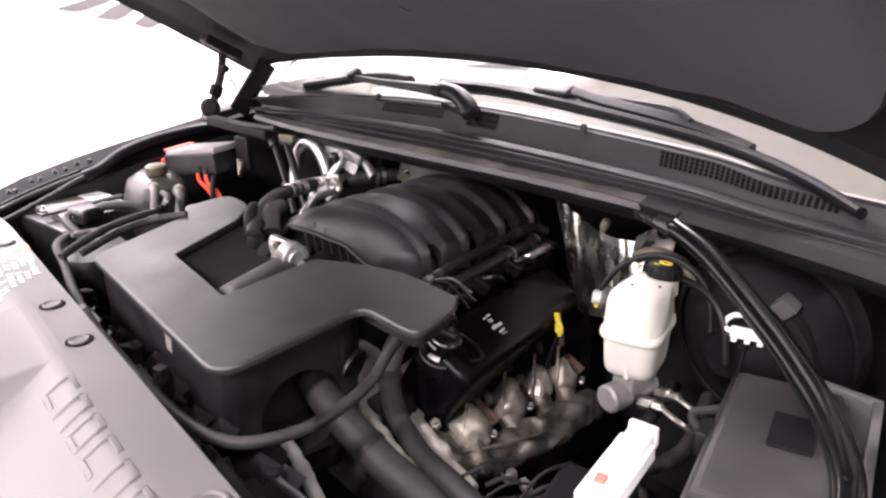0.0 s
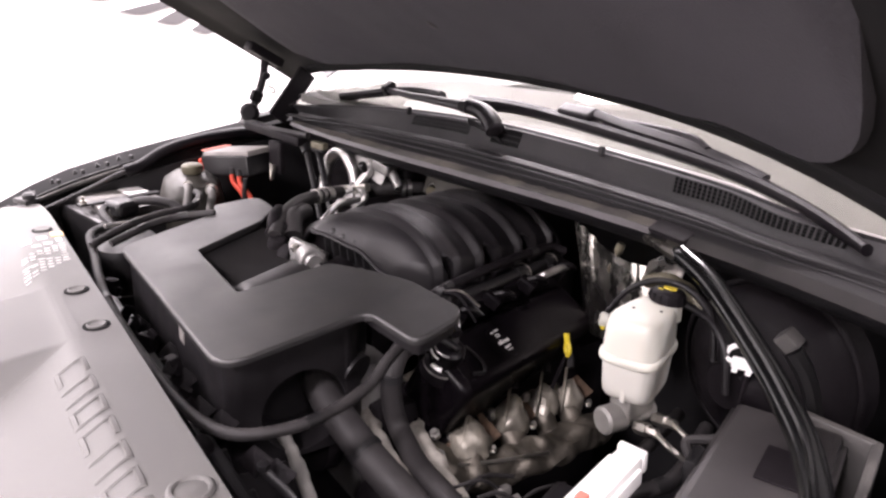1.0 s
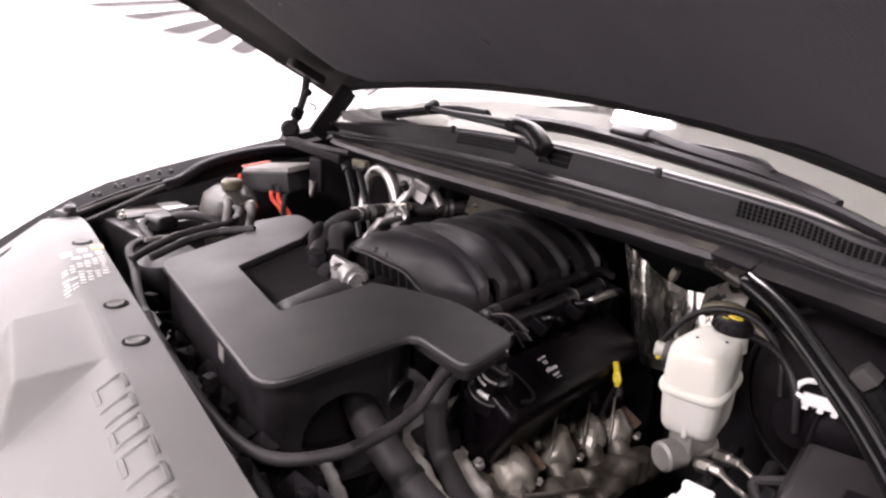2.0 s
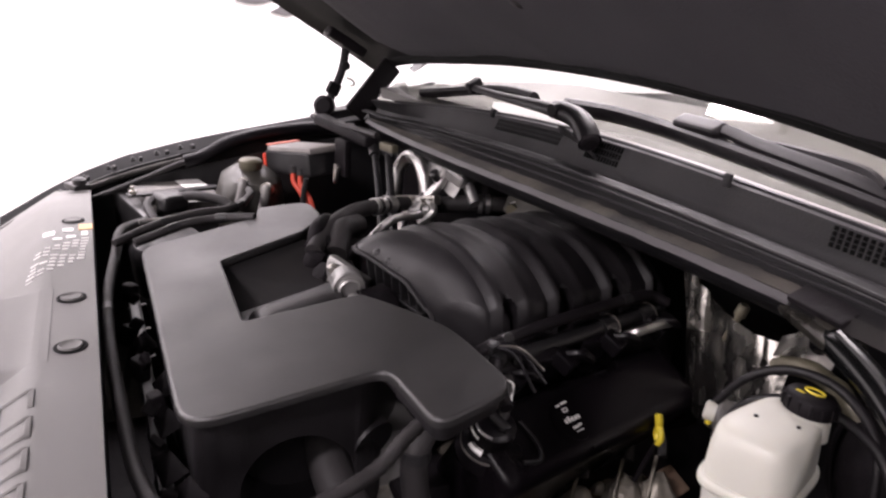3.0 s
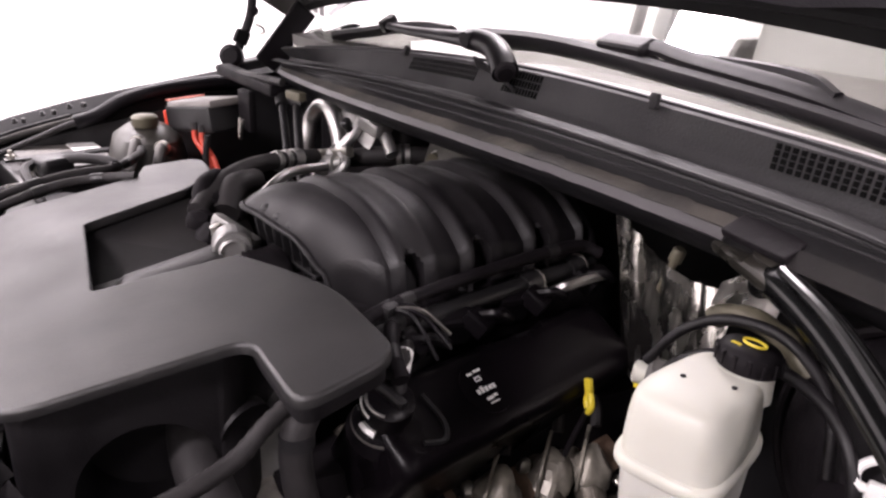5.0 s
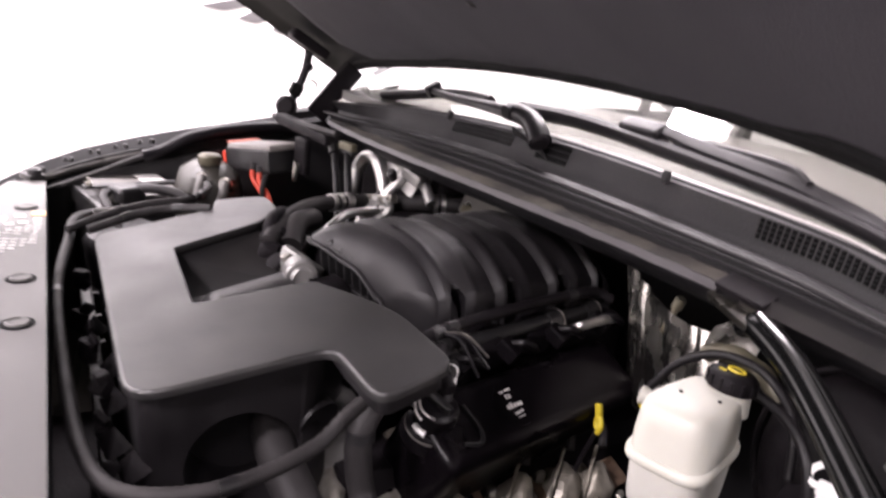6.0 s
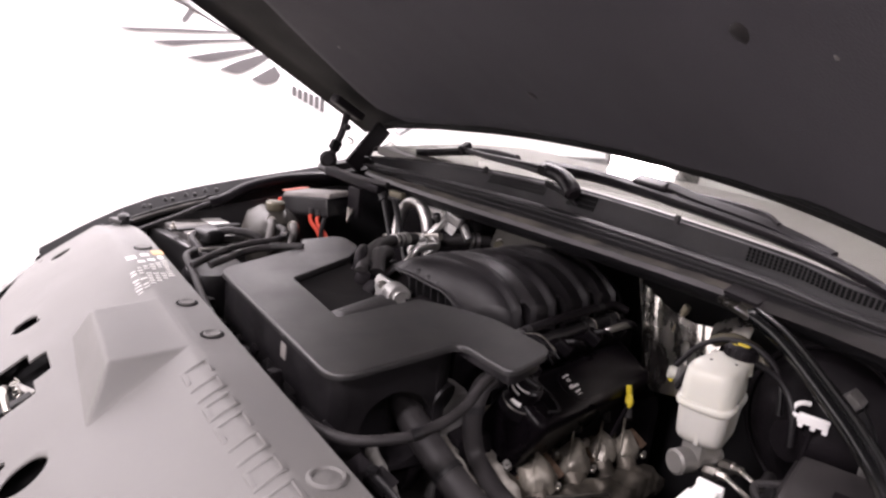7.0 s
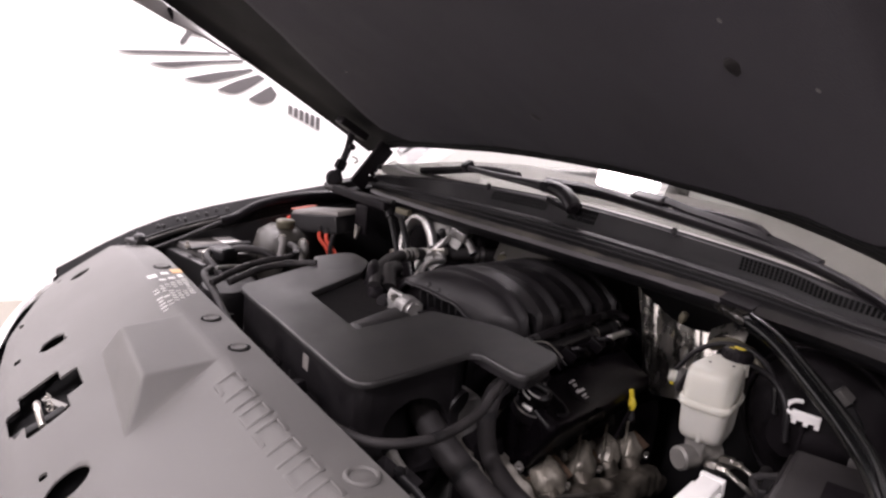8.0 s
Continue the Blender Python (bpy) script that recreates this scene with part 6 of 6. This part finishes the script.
part("shell", box((0.582, 0.375, 1.092), (0.030, 0.130, 0.022), PT, 0.005), M_WHITE, plug)
part("side_rail", box((0.564, 0.366, 1.084), (0.006, 0.110, 0.018), PT, 0.002), M_WHITE, plug)
part("side_rail", box((0.599, 0.374, 1.082), (0.006, 0.110, 0.020), PT, 0.002), M_WHITE, plug)
part("collar", box((0.568, 0.434, 1.0985), (0.034, 0.010, 0.026), PT, 0.003), M_WHITE, plug)
part("red_lock", box((0.590, 0.333, 1.1015), (0.012, 0.013, 0.005), PT, 0.002), M_FADED, plug, "pale red lock tab")
part("post", box((0.584, 0.37, 1.04), (0.024, 0.08, 0.085), PT, 0.006), M_PLASTIC2, plug)
bluish = thing("grey_connector", (0.606, 0.648, 1.1), "pale blue grey connector on the bulkhead", "connector")
part("shell", box((0.606, 0.650, 1.203), (0.024, 0.02, 0.024), (20, 38, 20), 0.004), M_GREYLID, bluish)
part("stem", tube([(0.61, 0.655, 1.19), (0.63, 0.67, 1.15), (0.65, 0.68, 1.08)], 0.012, 8), M_PLASTIC2, bluish)
for pts in ([(0.38, 0.38, 0.91), (0.43, 0.41, 0.93), (0.49, 0.44, 0.96), (0.56, 0.44, 1.0)], [(0.55, 0.60, 1.07), (0.58, 0.50, 1.05), (0.56, 0.44, 1.04)], [(0.44, 0.70, 1.0), (0.46, 0.60, 0.985), (0.47, 0.50, 0.97), (0.50, 0.40, 0.95)]):
    loom("wiring_loom", pts, 0.009, "black wiring loom low in the engine bay", 0.1)
lowbox = thing("abs_unit", (0.52, 0.40, 0.85), "dark metal brake control unit low in the bay", "control unit")
part("block", box((0.52, 0.42, 0.94), (0.12, 0.10, 0.10), (0, 0, 20), 0.008), M_DARK, lowbox)
part("union", lathe([(0.012, 0), (0.012, 0.016), (0.008, 0.02)], (0.555, 0.405, 0.99), (0, 0, 1), 6), M_STEEL, lowbox)
part("union", lathe([(0.02, 0), (0.02, 0.02), (0.012, 0.025)], (0.555, 0.44, 0.985), (0, 0, 1), 16), M_GREYLID, lowbox)

wires = thing("loose_wiring", (0.36, 0.42, 0.93), "thin dark wires with pale plugs beside the exhaust", "wiring")
rng = random.Random(21)
for k in range(7):
    a = Vector((0.33 + 0.02 * k, 0.36 + rng.uniform(-0.02, 0.03), 0.93 + rng.uniform(-0.01, 0.01)))
    b = a + Vector((rng.uniform(-0.02, 0.05), rng.uniform(0.05, 0.13), rng.uniform(-0.03, 0.02)))
    m = (a + b) / 2 + Vector((rng.uniform(-0.02, 0.02), 0, rng.uniform(0.01, 0.03)))
    part("wire", tube([a, m, b], rng.uniform(0.002, 0.0035), 6), M_RUBBER, wires)
    if k % 2 == 0:
        part("plug", box(b, (0.014, 0.022, 0.013), (rng.uniform(-20, 20), rng.uniform(-20, 20), rng.uniform(0, 90)), 0.003), M_GREYLID, wires)
for k in range(6):
    part("bolt", lathe([(0.006, 0), (0.006, 0.006), (0.0035, 0.0065), (0.0035, 0.011)], (0.345 + 0.03 * k, 0.33 + 0.028 * ((k * 3) % 5), 0.925 + 0.006 * (k % 3)), (0.2, -0.3, 0.9), 6), M_ZINC, wires)
support = thing("fan_shroud", (0.0, 0.08, 0.9), "black ribbed fan shroud behind the radiator", "fan shroud")
part("rim", box((0.0, 0.085, 1.0), (1.0, 0.018, 0.03), bevel=0.005), M_PLASTIC2, support)
for k in range(9):
    part("rib", box((-0.42 + 0.1 * k, 0.094, 0.975), (0.008, 0.03, 0.06), (12, 0, 0), 0.002), M_PLASTIC2, support)
part("back", box((0.0, 0.10, 0.90), (1.0, 0.012, 0.15), (6, 0, 0), 0.004), M_DARK, support)

for k, (fx, fy) in enumerate(((-0.20, 0.082), (-0.07, 0.098), (0.02, 0.092), (0.115, 0.086), (0.165, 0.100), (0.265, 0.106), (0.305, 0.118))):
    louver = bmesh.new()
    tip = [(fx - 0.022, fy - 0.012, 1.030), (fx + 0.024, fy - 0.006, 1.026), (fx + 0.018, fy + 0.024, 1.040), (fx - 0.004, fy + 0.006, 1.058)]
    vs = [louver.verts.new(p) for p in tip]
    for f in ((0, 1, 3), (1, 2, 3), (2, 0, 3), (0, 2, 1)):
        louver.faces.new([vs[i] for i in f])
    bmesh.ops.bevel(louver, geom=louver.edges[:], offset=0.0015, segments=1, affect="EDGES")
    part("louver", louver, M_DARK, support, smooth=False)
casting = thing("front_casting", (0.2, 0.33, 0.93), "pale grey cast bracket between the hoses", "bracket")
part("arm", dented(tube([(0.120, 0.440, 0.945), (0.150, 0.402, 0.948), (0.218, 0.372, 0.945), (0.290, 0.361, 0.935), (0.350, 0.358, 0.915)], 0.024, 16, 8, flat=0.6), 0.006, 45), M_CAST, casting)
part("boss", lathe([(0.018, 0), (0.020, 0.006), (0.018, 0.022), (0.010, 0.024)], (0.140, 0.436, 0.952), (0.2, -0.4, 0.9), 16), M_ZINC, casting)
part("boss", lathe([(0.012, 0), (0.012, 0.02), (0.007, 0.022)], (0.205, 0.450, 0.948), (0.2, -0.4, 0.9), 12), M_ZINC, casting)
part("web", dented(tube([(0.085, 0.318, 0.972), (0.120, 0.328, 0.968), (0.165, 0.322, 0.966), (0.200, 0.312, 0.962), (0.250, 0.306, 0.950), (0.315, 0.308, 0.938)], 0.019, 16, 8, flat=0.8), 0.006, 50), M_CAST, casting)
part("strut", dented(tube([(0.150, 0.192, 0.985), (0.204, 0.188, 0.970), (0.262, 0.181, 0.950), (0.33, 0.172, 0.915)], 0.0105, 12, flat=0.7), 0.003, 60), M_ZINC, casting)

acline = thing("aircon_line", (-0.42, 0.60, 1.1), "second bent aluminium pipe behind the loop", "pipe")
part("pipe", tube([(-0.40, 0.655, 1.245), (-0.375, 0.635, 1.215), (-0.38, 0.60, 1.175), (-0.405, 0.575, 1.14), (-0.40, 0.56, 1.10)], 0.0095, 12, 8), M_ALUPIPE, acline)
part("nut", lathe([(0.0145, 0), (0.0145, 0.018), (0.011, 0.021)], (-0.381, 0.603, 1.178), (-0.3, -0.6, -0.7), 6), M_ALU, acline)
part("valve", lathe([(0.007, 0), (0.007, 0.018), (0.009, 0.019), (0.009, 0.030), (0.006, 0.032)], (-0.378, 0.626, 1.203), (0.2, -0.5, 0.8), 12), M_PLASTIC2, acline)
rod = thing("cable_rod", (-0.47, 0.55, 1.1), "black rod slanting past the aluminium loop", "rod")
part("shaft", tube([(-0.520, 0.548, 1.238), (-0.455, 0.535, 1.172), (-0.395, 0.52, 1.11)], 0.007, 10), M_PRIMER, rod)
part("handle", tube([(-0.532, 0.550, 1.246), (-0.512, 0.546, 1.232)], 0.011, 12), M_PLASTIC2, rod)

strap = thing("battery_strap", (-0.80, 0.19, 1.1), "black hold-down strap across the battery", "strap")
part("band", box((-0.775, 0.19, 1.109), (0.022, 0.19, 0.006), (0, 0, 12), 0.002), M_PLASTIC2, strap)
part("nut", lathe([(0.008, 0), (0.008, 0.007), (0.004, 0.008), (0.004, 0.016)], (-0.757, 0.108, 1.112), n=6), M_STEEL, strap)
tie = thing("cable_tie", (-0.455, 0.255, 1.15), "black cable tie round the tank hose", "cable tie")
part("loop", tube([(-0.455 + 0.0, 0.26 + 0.0095 * math.cos(a), 1.158 + 0.0095 * math.sin(a)) for a in [2 * math.pi * k / 10 for k in range(11)]], 0.0016, 6, 2), M_PLASTIC2, tie)
part("tail", box((-0.455, 0.272, 1.168), (0.003, 0.02, 0.0015), (25, 0, 0), 0), M_PLASTIC2, tie)
